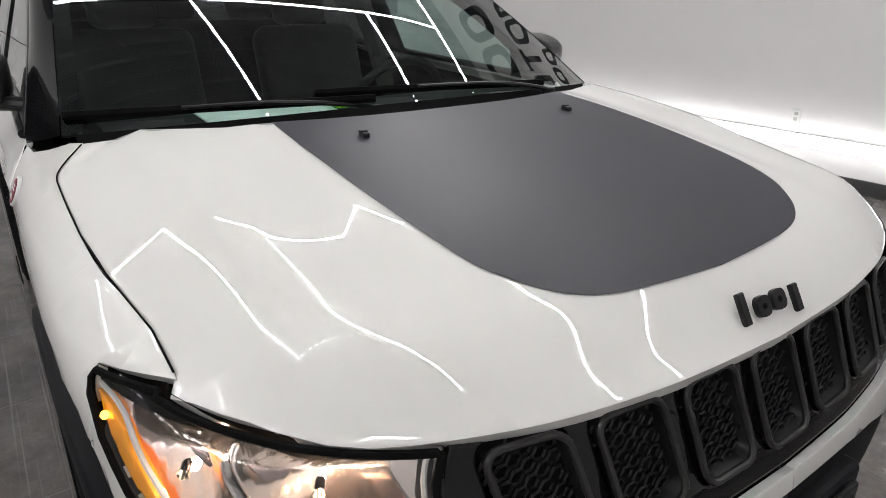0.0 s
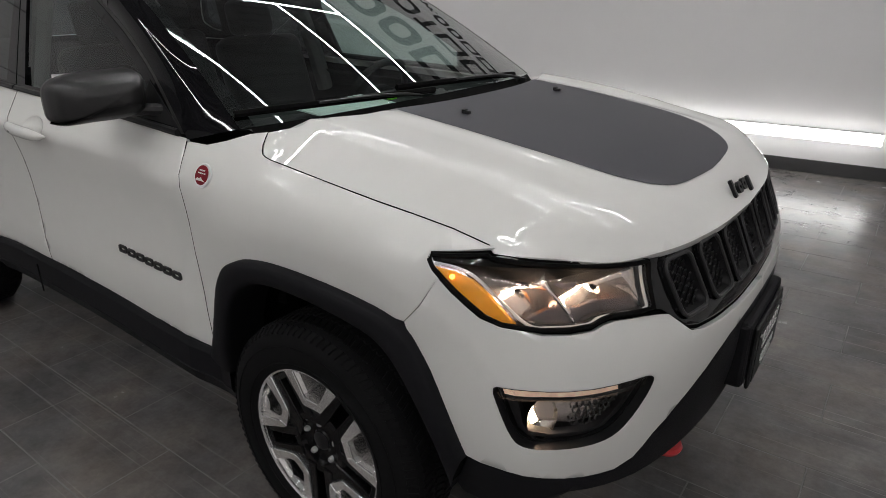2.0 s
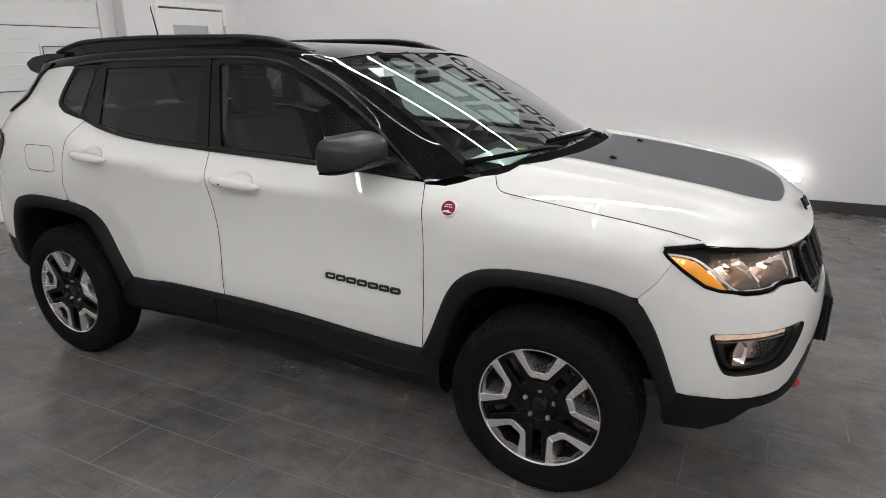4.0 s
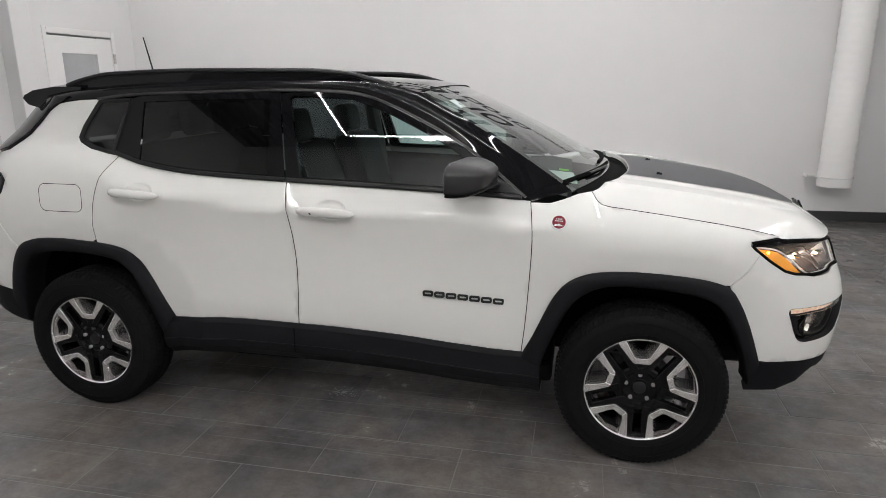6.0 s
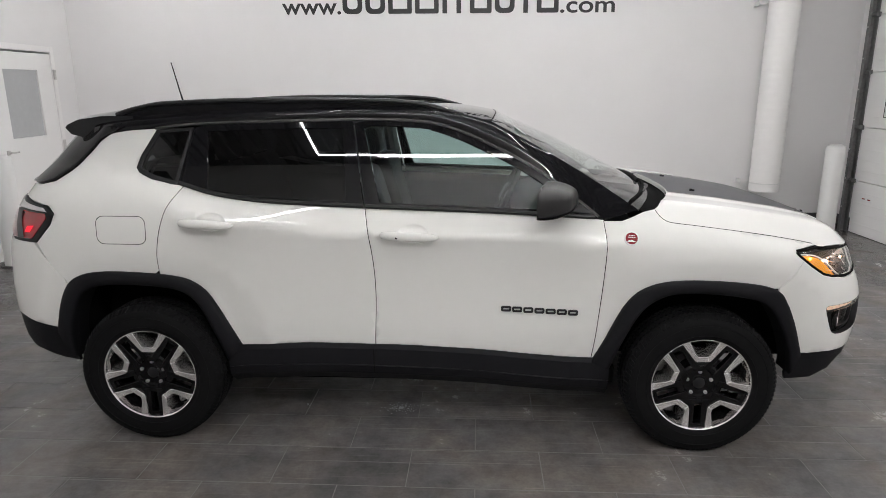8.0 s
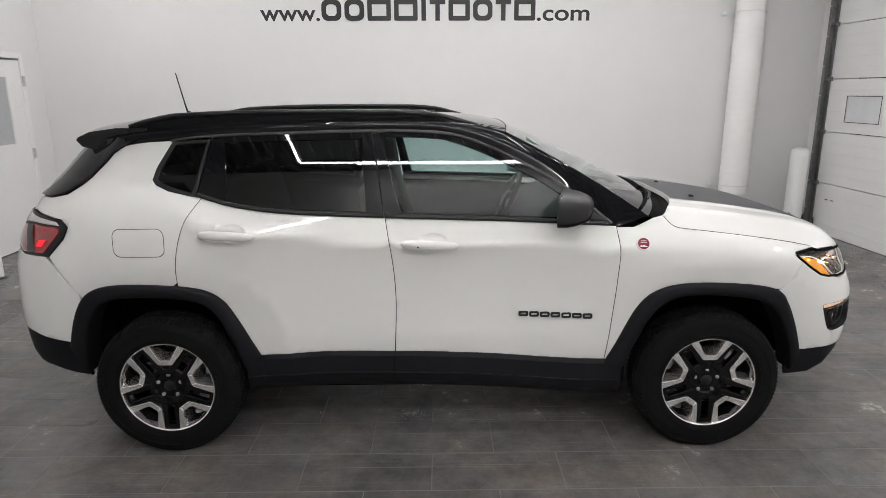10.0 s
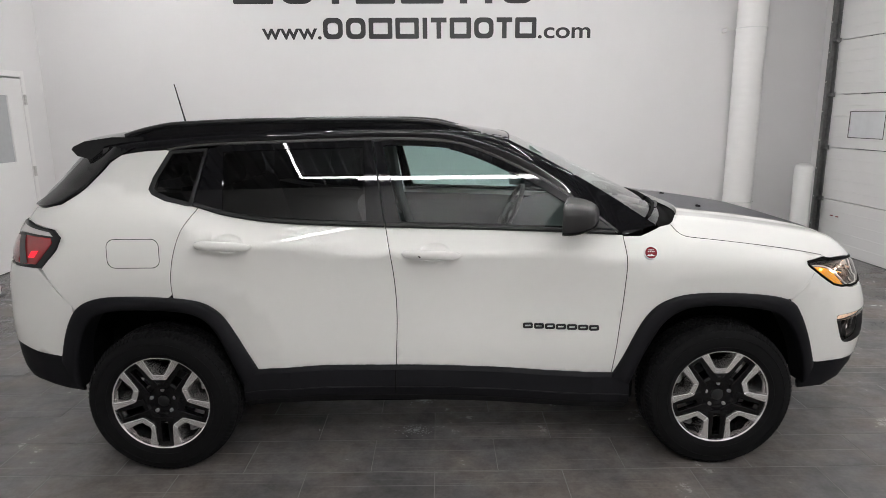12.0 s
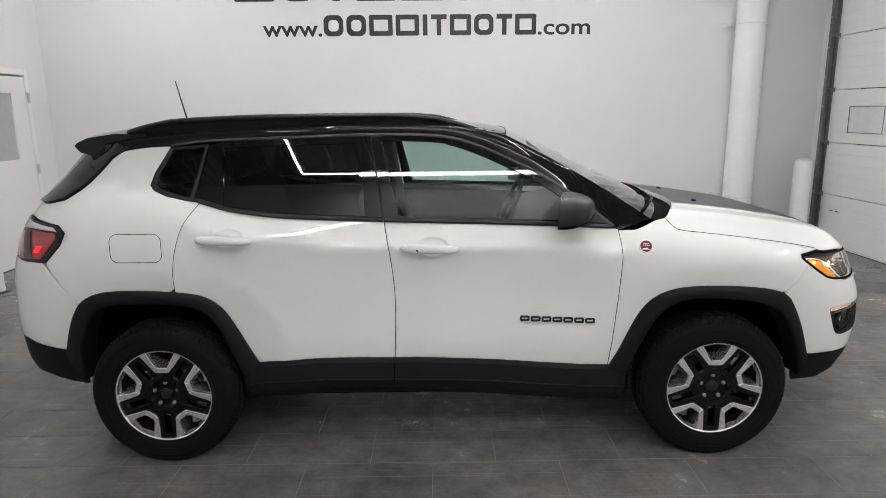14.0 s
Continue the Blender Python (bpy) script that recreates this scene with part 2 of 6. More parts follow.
def natural(xs, ys):
    """A natural cubic spline through knots: smooth to the second order."""
    n = len(xs)
    h = [xs[i + 1] - xs[i] for i in range(n - 1)]
    a = np.zeros((n, n))
    b = np.zeros(n)
    a[0, 0] = a[-1, -1] = 1
    for i in range(1, n - 1):
        a[i, i - 1], a[i, i], a[i, i + 1] = h[i - 1], 2 * (h[i - 1] + h[i]), h[i]
        b[i] = 6 * ((ys[i + 1] - ys[i]) / h[i] - (ys[i] - ys[i - 1]) / h[i - 1])
    m = [float(v) for v in np.linalg.solve(a, b)]

    def f(x):
        i = 0
        while i < n - 2 and x > xs[i + 1]:
            i += 1
        x = min(max(x, xs[0] - 0.3), xs[-1] + 0.3)
        p, q = xs[i + 1] - x, x - xs[i]
        return (m[i] * p**3 + m[i + 1] * q**3) / (6 * h[i]) + (ys[i] / h[i] - m[i] * h[i] / 6) * p + (ys[i + 1] / h[i] - m[i + 1] * h[i] / 6) * q

    return f


def rope(pts, n=6, closed=False):
    """Catmull-Rom through points of any dimension."""
    out, m = [], len(pts)
    for i in range(m if closed else m - 1):
        p = [pts[(i + k) % m] if closed else pts[min(max(i + k, 0), m - 1)] for k in (-1, 0, 1, 2)]
        for j in range(n):
            t = j / n
            out.append(tuple(0.5 * (2 * b + (c - a) * t + (2 * a - 5 * b + 4 * c - d) * t * t + (3 * b - a - 3 * c + d) * t**3) for a, b, c, d in zip(*p)))
    if not closed:
        out.append(tuple(pts[-1]))
    return out


def clamp(x, a=0.0, b=1.0):
    return min(max(x, a), b)


def ease(x, a, b):
    t = clamp((x - a) / (b - a))
    return t * t * (3 - 2 * t)


def densify(loop, step):
    out = []
    for i, a in enumerate(loop):
        b = loop[(i + 1) % len(loop)]
        k = max(1, int(math.dist(a, b) / step))
        out += [(a[0] + (b[0] - a[0]) * j / k, a[1] + (b[1] - a[1]) * j / k) for j in range(k)]
    return out


def area(loop):
    return 0.5 * sum(a[0] * b[1] - b[0] * a[1] for a, b in zip(loop, loop[1:] + loop[:1]))


def shrink(loop, d):
    """The loop (counter-clockwise) moved inwards by d."""
    out, n = [], len(loop)
    for i in range(n):
        a, p, b = loop[i - 1], loop[i], loop[(i + 1) % n]
        v1, v2 = Vector(p) - Vector(a), Vector(b) - Vector(p)
        if v1.length < 1e-7 or v2.length < 1e-7:
            continue
        n1, n2 = Vector((-v1.y, v1.x)).normalized(), Vector((-v2.y, v2.x)).normalized()
        m = n1 + n2
        if m.length < 0.2:
            m = n1
        m = m.normalized()
        k = d / max(m.dot(n1), 0.45)
        out.append((p[0] + m.x * k, p[1] + m.y * k))
    return out


def inside(p, loop):
    c = False
    for a, b in zip(loop, loop[1:] + loop[:1]):
        if (a[1] > p[1]) != (b[1] > p[1]) and p[0] < (b[0] - a[0]) * (p[1] - a[1]) / (b[1] - a[1]) + a[0]:
            c = not c
    return c


def edge_gap(p, loops):
    best = 9.0
    for loop in loops:
        for a, b in zip(loop, loop[1:] + loop[:1]):
            dx, dy = b[0] - a[0], b[1] - a[1]
            t = clamp(((p[0] - a[0]) * dx + (p[1] - a[1]) * dy) / (dx * dx + dy * dy + 1e-12))
            best = min(best, (p[0] - a[0] - t * dx) ** 2 + (p[1] - a[1] - t * dy) ** 2)
    return math.sqrt(best)


HEART = Vector((0.0, 0.0, 0.6))


def surf_normal(fn, p, out=None):
    e = 0.004
    a, b = Vector(fn(p[0] + e, p[1])) - Vector(fn(p[0] - e, p[1])), Vector(fn(p[0], p[1] + e)) - Vector(fn(p[0], p[1] - e))
    n = a.cross(b).normalized()
    q = Vector(fn(*p))
    ref = Vector(out) if out else Vector((q.x * 0.35, q.y, q.z - 0.6))
    return n if n.dot(ref) > 0 else -n


def panel(name, loop, fn, material, parent, holes=(), step=0.04, thick=0.014, inset=0.0015, lift=0.0, label="", roll=0.0016, out=None):
    """A sheet with thickness: the 2D loop, less its holes, laid on the surface fn(u, v)."""
    loops = []
    for i, l in enumerate([loop, *holes]):
        l = densify(list(l), step)
        if (area(l) < 0) != (i > 0):
            l.reverse()
        if inset:
            l = shrink(l, inset)
        loops.append(l)
    pts, edges, ring = [], [], []
    for l in loops:
        k = len(pts)
        pts += [Vector(p) for p in l]
        edges += [(k + i, k + (i + 1) % len(l)) for i in range(len(l))]
        ring.append((k, len(l)))
    nb = len(pts)
    if roll:
        for l in loops:
            for p in shrink(l, 0.005):
                if inside(p, loops[0]) and not any(inside(p, h) for h in loops[1:]) and edge_gap(p, loops) > 0.0035:
                    pts.append(Vector(p))
    xs, ys = [p[0] for p in loops[0]], [p[1] for p in loops[0]]
    nx, ny = int((max(xs) - min(xs)) / step) + 2, int((max(ys) - min(ys)) / step) + 2
    for i in range(nx):
        for j in range(ny):
            p = (min(xs) + (i + 0.5 * (j % 2)) * step, min(ys) + j * step)
            if inside(p, loops[0]) and not any(inside(p, h) for h in loops[1:]) and edge_gap(p, loops) > step * 0.45:
                pts.append(Vector(p))
    vs, _, fs, vo, _, _ = delaunay_2d_cdt(pts, edges, [], 0, 1e-6)
    src = [o[0] if o else -1 for o in vo]
    tris = []
    for f in fs:
        c = (sum(vs[i].x for i in f) / len(f), sum(vs[i].y for i in f) / len(f))
        if inside(c, loops[0]) and not any(inside(c, h) for h in loops[1:]):
            tris.append(tuple(f))
    verts, norms = [], []
    for v, o in zip(vs, src):
        n = surf_normal(fn, v, out)
        q = Vector(fn(v.x, v.y)) + n * lift
        if roll and 0 <= o < nb:
            q = q - n * roll
        verts.append(q)
        norms.append(n)
    faces = []
    for f in tris:
        a, b, c = (verts[i] for i in f[:3])
        faces.append(tuple(f) if (b - a).cross(c - a).dot(norms[f[0]]) > 0 else tuple(reversed(f)))
    back = {o: i for i, o in enumerate(src)}
    flat = set()
    if thick:
        for k, n in ring:
            idx = [back.get(k + i) for i in range(n)]
            base = len(verts)
            for i in idx:
                i = i if i is not None else idx[0]
                verts += [verts[i], verts[i] - norms[i] * thick]
                norms += [Vector((0, 0, 0)), Vector((0, 0, 0))]
            for i in range(n):
                a, b = base + 2 * i, base + 2 * ((i + 1) % n)
                flat.add(len(faces))
                faces.append((a, a + 1, b + 1, b))
        if roll:
            for k, n in ring:
                l = [vs[back[k + i]] for i in range(n) if k + i in back]
                for i in range(n):
                    if k + i not in back:
                        continue
                    j = back[k + i]
                    a, b = vs[back.get(k + i - 1, j)] if i else vs[j], vs[back.get(k + i + 1, j)] if i < n - 1 else vs[j]
                    t = b - a
                    if t.length < 1e-6:
                        continue
                    o2 = Vector((t.y, -t.x)).normalized() * 0.002
                    q1, q0 = Vector(fn(vs[j].x + o2.x, vs[j].y + o2.y)), Vector(fn(vs[j].x, vs[j].y))
                    norms[j] = (norms[j] + (q1 - q0).normalized() * 0.45).normalized()
    return link(name, verts, faces, material, parent, label, normals=norms, flat=flat)


def sheet(name, fn, na, nb, material, parent, label="", wrap_b=False, smooth=True):
    """A regular grid on fn(a, b), a and b from 0 to 1."""
    verts, faces = [], []
    mb = nb if wrap_b else nb + 1
    for i in range(na + 1):
        for j in range(mb):
            verts.append(tuple(fn(i / na, j / nb)))
    for i in range(na):
        for j in range(nb):
            a, b = i * mb + j, i * mb + (j + 1) % mb
            faces.append((a, b, b + mb, a + mb))
    ob = link(name, verts, faces, material, parent, label, smooth=smooth)
    bm = bmesh.new()
    bm.from_mesh(ob.data)
    bmesh.ops.recalc_face_normals(bm, faces=bm.faces)
    bm.to_mesh(ob.data)
    bm.free()
    return ob


def tube(path, radius, sides=10, closed=False, flat=1.0, up=(0, 0, 1)):
    """A bmesh swept along 3D points; radius is a number or a function of 0..1; flat squashes it along up."""
    bm = bmesh.new()
    n, rings = len(path), []
    for i, p in enumerate(path):
        p = Vector(p)
        a = Vector(path[(i - 1) % n] if closed else path[max(i - 1, 0)])
        b = Vector(path[(i + 1) % n] if closed else path[min(i + 1, n - 1)])
        t = (b - a).normalized()
        side = t.cross(Vector(up))
        side = side.normalized() if side.length > 1e-4 else Vector((1, 0, 0))
        top = side.cross(t).normalized()
        r = radius(i / max(n - 1, 1)) if callable(radius) else radius
        rings.append([bm.verts.new(p + side * r * math.cos(k * math.tau / sides) + top * r * flat * math.sin(k * math.tau / sides)) for k in range(sides)])
    for i in range(n if closed else n - 1):
        for k in range(sides):
            bm.faces.new((rings[i][k], rings[i][(k + 1) % sides], rings[(i + 1) % n][(k + 1) % sides], rings[(i + 1) % n][k]))
    if not closed:
        bm.faces.new(rings[0])
        bm.faces.new(rings[-1])
    return bm


def lathe(profile, n=48, arc=math.tau, start=0.0):
    """A bmesh turned round the y axis: profile of (radius, y)."""
    bm = bmesh.new()
    full = abs(arc - math.tau) < 1e-6
    rings = [[bm.verts.new((r * math.cos(start + arc * k / n), y, r * math.sin(start + arc * k / n))) for k in range(n if full else n + 1)] for r, y in profile]
    for a, b in zip(rings, rings[1:]):
        for k in range(n):
            j = (k + 1) % len(a)
            bm.faces.new((a[k], a[j], b[j], b[k]))
    return bm


def box(size, bevel=0.0, seg=2, at=(0, 0, 0)):
    bm = bmesh.new()
    bmesh.ops.create_cube(bm, size=1)
    bmesh.ops.scale(bm, vec=size, verts=bm.verts)
    if bevel:
        bmesh.ops.bevel(bm, geom=bm.edges[:], offset=bevel, segments=seg, profile=0.5, affect="EDGES")
    bmesh.ops.translate(bm, vec=at, verts=bm.verts)
    return bm


def prism(loop, depth, axis="y", at=0.0, bevel=0.0):
    """A 2D loop pulled to a depth; axis is the one it is pulled along."""
    bm = bmesh.new()

    def lay(p, d):
        return {"y": (p[0], d, p[1]), "x": (d, p[0], p[1]), "z": (p[0], p[1], d)}[axis]

    a = [bm.verts.new(lay(p, at)) for p in loop]
    b = [bm.verts.new(lay(p, at + depth)) for p in loop]
    n = len(loop)
    caps = [bm.faces.new(a), bm.faces.new(b)]
    for i in range(n):
        bm.faces.new((a[i], a[(i + 1) % n], b[(i + 1) % n], b[i]))
    bmesh.ops.recalc_face_normals(bm, faces=bm.faces)
    if bevel:
        bmesh.ops.bevel(bm, geom=[e for f in caps for e in f.edges], offset=bevel, segments=2, profile=0.5, affect="EDGES")
    return bm


def rounded(x0, y0, x1, y1, r, n=5):
    out = []
    for cx, cy, a in ((x1 - r, y1 - r, 0), (x0 + r, y1 - r, 90), (x0 + r, y0 + r, 180), (x1 - r, y0 + r, 270)):
        out += [(cx + r * math.cos(radians(a + 90 * k / n)), cy + r * math.sin(radians(a + 90 * k / n))) for k in range(n + 1)]
    return out


def merge(*bms):
    out = bmesh.new()
    for b in bms:
        me = bpy.data.meshes.new("tmp")
        b.to_mesh(me)
        out.from_mesh(me)
        bpy.data.meshes.remove(me)
        b.free()
    return out

# ---- the room ----
ROOM = Matrix.Rotation(radians(2.08), 4, "Z")
XW, XE, YN, YS, TOP = -4.64, 5.04, 4.507, -6.6, 5.0


def setting(name, bm, material, label, category="wall", smooth=False):
    ob = part(name, bm, material, None, smooth=smooth)
    ob.matrix_world = ROOM
    return tagged(ob, label, category, kind="structure")


def wall_x(y0, y1, x, depth, opening=None):
    """A wall across x at x..x+depth, from y0 to y1, with one opening (y0, y1, top)."""
    if not opening:
        return box((abs(depth), y1 - y0, TOP), at=(x + depth / 2, (y0 + y1) / 2, TOP / 2))
    a, b, t = opening
    return merge(
        box((abs(depth), a - y0, TOP), at=(x + depth / 2, (y0 + a) / 2, TOP / 2)),
        box((abs(depth), y1 - b, TOP), at=(x + depth / 2, (b + y1) / 2, TOP / 2)),
        box((abs(depth), b - a, TOP - t), at=(x + depth / 2, (a + b) / 2, (TOP + t) / 2)),
    )


setting("wall_north", box((XE - XW + 0.6, 0.2, TOP), at=((XE + XW) / 2, YN + 0.1, TOP / 2)), WALL, "smooth white painted showroom wall with black lettering")
setting("wall_south", box((XE - XW + 0.6, 0.2, TOP), at=((XE + XW) / 2, YS - 0.1, TOP / 2)), BACKWALL, "plain unseen showroom wall, grey set for its bounce light")
setting("wall_east", wall_x(YS, YN, XE, 0.2, (-0.9, 3.98, 3.35)), WALL, "white painted wall with a garage door opening")
DOOR_Y = (3.02, 4.07)
setting("wall_west_rear", wall_x(2.42, YN, XW, -0.2, (DOOR_Y[0], DOOR_Y[1], 2.13)), WALL, "white painted wall with a doorway")
setting("wall_west", wall_x(YS, 2.42, XW, -0.2, (-2.6, 2.2, 3.35)), WALL, "white painted wall with a garage door opening")
setting("wall_pier", box((0.16, 0.26, TOP), 0.01, at=(XW + 0.078, 2.52, TOP / 2)), WALL, "white painted wall pier beside the garage door", "pier")

deck = bmesh.new()
xs, zs = [], []
x = XW - 0.2
while x < XE + 0.2:
    for dx, z in ((0, 0), (0.04, 0), (0.055, 0.06), (0.185, 0.06), (0.2, 0)):
        xs.append(x + dx)
        zs.append(TOP + z)
    x += 0.2
low = [deck.verts.new((xx, YS - 0.1, zz)) for xx, zz in zip(xs, zs)]
high = [deck.verts.new((xx, YN + 0.1, zz)) for xx, zz in zip(xs, zs)]
for i in range(len(xs) - 1):
    deck.faces.new((low[i], low[i + 1], high[i + 1], high[i]))
setting("ceiling", deck, CEIL, "dark ribbed metal deck ceiling", "ceiling")
setting("roof_slab", box((XE - XW + 0.8, YN - YS + 0.4, 0.1), at=((XE + XW) / 2, (YN + YS) / 2, TOP + 0.12)), DARK, "plain dark slab above the deck", "roof")

for name, a, b, c in (
    ("baseboard", (XE - XW - 0.02, 0.014, 0.115), ((XE + XW) / 2, YN - 0.009, 0.0585), "dark grey skirting along the white wall"),
    ("baseboard_east", (0.014, 0.50, 0.115), (XE - 0.009, 4.245, 0.0585), "dark grey skirting along the white wall"),
    ("baseboard_west", (0.014, 0.37, 0.115), (XW + 0.009, 4.31, 0.0585), "dark grey skirting along the white wall"),
):
    setting(name, box(a, 0.003, at=b), SKIRT, c, "skirting")


ZL = 3.6


def led_strip(a, b, w=0.02, name="led_strip", material=None, label="thin white ceiling light strip, real or added fill, switched on", group="ceiling light strips"):
    a, b = Vector(a), Vector(b)
    d = b - a
    m = Matrix.Translation((a + b) / 2) @ Matrix.Rotation(math.atan2(d.y, d.x), 4, "Z")
    t = thing(name, label, "light strip", group)
    t.matrix_world = m
    part("diffuser", box((d.length, w, 0.012), 0.003, at=(0, 0, -0.008)), material or LEDWHITE, t)
    part("housing", box((d.length, w + 0.012, 0.03), 0.003, at=(0, 0, 0.0145)), TRIM, t)
    for k in (-0.45, 0.45):
        part("cable", tube([(d.length * k, 0, 0.028), (d.length * k, 0, TOP - a.z + 0.04)], 0.0025, 5, up=(0, 1, 0)), STEEL, t)
    return t


RUNS = (
    # x = 4.3 and the east end of y = -4.13: added nose fill
    ((-1.5, -4.13), (4.25, -4.13)), ((4.3, -4.1), (4.3, -0.6)), ((-1.5, -4.11), (-1.5, -2.12)), ((-1.5, -2.1), (1.4, -2.1)), ((1.4, -2.08), (1.4, 0.06)),
    # y = 2.55 is lengthened past x = -0.9 to brighten the west wall
    ((-0.9, -0.9), (-0.9, 2.53)), ((-0.88, 0.08), (3.6, 0.08)), ((-0.88, 1.65), (3.6, 1.65)), ((-4.2, 2.55), (3.6, 2.55)),
    ((-4.2, 3.25), (-2.9, 3.25)),
)
for p, q in RUNS:
    led_strip((*p, ZL), (*q, ZL))
# Extra unseen strip, added as fill for the car's side.
led_strip((-1.2, -6.1, 4.85), (4.7, -6.1, 4.85), w=0.09)

bar = thing("wall_light_bar", "long white light bar low on the wall, switched on", "light bar")
bar.matrix_world = ROOM @ pose(-0.485, YN - 0.065, 0.354)
part("diffuser", box((5.85, 0.03, 0.094), 0.006, at=(0, -0.01, 0)), BARWHITE, bar)
part("mount", box((5.83, 0.055, 0.09), 0.004, at=(0, 0.0335, 0)), WHITEPLASTIC, bar)


def hinge_door():
    d = thing("door", "white flush door with a narrow frosted pane", "door", kind="structure")
    d.name = "door_1"
    d.matrix_world = ROOM @ pose(XW, 0, 0)
    y0, y1 = DOOR_Y
    a, b, z0, z1 = 3.22, 3.80, 1.19, 1.925
    leaf = merge(
        box((0.045, a - y0, 2.1), at=(-0.03, (y0 + a) / 2, 1.06)),
        box((0.045, y1 - b, 2.1), at=(-0.03, (b + y1) / 2, 1.06)),
        box((0.045, b - a, z0 - 0.01), at=(-0.03, (a + b) / 2, z0 / 2 + 0.005)),
        box((0.045, b - a, 2.11 - z1), at=(-0.03, (a + b) / 2, (z1 + 2.11) / 2)),
    )
    part("leaf", leaf, DOORPAINT, d)
    part("pane", box((0.008, b - a, z1 - z0), at=(-0.03, (a + b) / 2, (z0 + z1) / 2)), FROST, d, "frosted grey glass")
    for s in (y0 - 0.035, y1 + 0.035):
        part("jamb", box((0.05, 0.06, 2.2), 0.003, at=(-0.018, s, 1.1)), DOORPAINT, d)
    part("head", box((0.05, y1 - y0 + 0.006, 0.06), 0.003, at=(-0.018, (y0 + y1) / 2, 2.165)), DOORPAINT, d)
    for z in (0.25, 1.06, 1.88):
        part("hinge", box((0.02, 0.035, 0.115), 0.004, at=(0.024, y1 + 0.002, z)), STEEL, d, "steel hinge")
    h = part("door_handle", merge(box((0.012, 0.05, 0.05), 0.005, at=(-0.002, y0 + 0.08, 1.05)), box((0.014, 0.13, 0.018), 0.005, at=(0.045, y0 + 0.12, 1.05)), box((0.05, 0.018, 0.018), 0.004, at=(0.022, y0 + 0.08, 1.05))), STEEL, d, "steel lever handle")
    return d


hinge_door()


def garage_door(name, x, side, y0, y1, top, wy, tracks):
    """Sectional door; side is +1 where the room lies towards +x."""
    g = thing(name, "white ribbed sectional garage door, closed", "garage door", kind="structure")
    g.matrix_world = ROOM @ pose(x, 0, 0)
    h, k = 0.617, 0
    while k * h < top - 0.05:
        z0, z1 = k * h + 0.004, min((k + 1) * h, top) - 0.004
        bm = box((0.045, y1 - y0, z1 - z0), 0.006, at=(-side * 0.022, (y0 + y1) / 2, (z0 + z1) / 2))
        for r in range(1, 5):
            bm = merge(bm, box((0.004, y1 - y0 - 0.04, 0.012), 0.0015, 1, at=(side * 0.0015, (y0 + y1) / 2, z0 + (z1 - z0) * r / 5)))
        part("panel", bm, GARAGE, g)
        k += 1
    for y in wy:
        w = part("window", merge(box((0.014, 0.62, 0.03), 0.004, at=(side * 0.005, y, 1.349)), box((0.014, 0.62, 0.03), 0.004, at=(side * 0.005, y, 1.669)), box((0.014, 0.03, 0.29), 0.004, at=(side * 0.005, y - 0.295, 1.509)), box((0.014, 0.03, 0.29), 0.004, at=(side * 0.005, y + 0.295, 1.509))), GARAGE, g)
        part("pane", box((0.006, 0.56, 0.29), at=(side * 0.0015, y, 1.509)), mat("bright_window_pane", (0.70, 0.71, 0.73), 0.3, var=0.08, scale=9), w)
        part("gasket", merge(box((0.003, 0.572, 0.008), at=(side * 0.0135, y, 1.362)), box((0.003, 0.572, 0.008), at=(side * 0.0135, y, 1.656)), box((0.003, 0.008, 0.286), at=(side * 0.0135, y - 0.282, 1.509)), box((0.003, 0.008, 0.286), at=(side * 0.0135, y + 0.282, 1.509))), GREYTRIM, w)
    for y in tracks:
        s = 1 if y > (y0 + y1) / 2 else -1
        t = part("track", merge(box((0.07, 0.012, top), 0.002, at=(side * 0.05, y + s * 0.05, top / 2)), box((0.012, 0.075, top), 0.002, at=(side * 0.018, y + s * 0.02, top / 2)), box((0.012, 0.05, top), 0.002, at=(side * 0.085, y + s * 0.03, top / 2))), GALV, g, "dark galvanised roller track")
        for j in range(1, k):
            part("roller", merge(box((0.02, 0.1, 0.05), 0.004, at=(side * 0.035, y - s * 0.02, j * h)), tube([(side * 0.05, y - s * 0.05, j * h), (side * 0.05, y + s * 0.03, j * h)], 0.02, 10)), GALV, t)
        for j in range(9):
            part("bolt", tube([(side * 0.09, y + s * 0.03, 0.3 + j * 0.34), (side * 0.097, y + s * 0.03, 0.3 + j * 0.34)], 0.009, 6), STEEL, t)
    part("seal", box((0.03, y1 - y0, 0.012), at=(-side * 0.02, (y0 + y1) / 2, -0.0015 + 0.0075)), TRIM, g)
    return g


gd = garage_door("garage_door_east", 4.87, -1, -0.85, 3.91, 3.4, (3.29, 1.95), (3.93, -0.88))
for i in range(2):
    part("sticker", box((0.002, 0.07, 0.05), at=(-0.002, 3.71 - i * 0.1, 0.42)), WHITEPLASTIC, gd, "small white and red warning sticker")
    part("sticker", box((0.002, 0.05, 0.012), at=(-0.0045, 3.71 - i * 0.1, 0.43)), BADGERED, gd, "small red bar")
garage_door("garage_door_west", XW - 0.012, 1, -2.598, 2.198, 3.4, (1.78, 0.3), ())


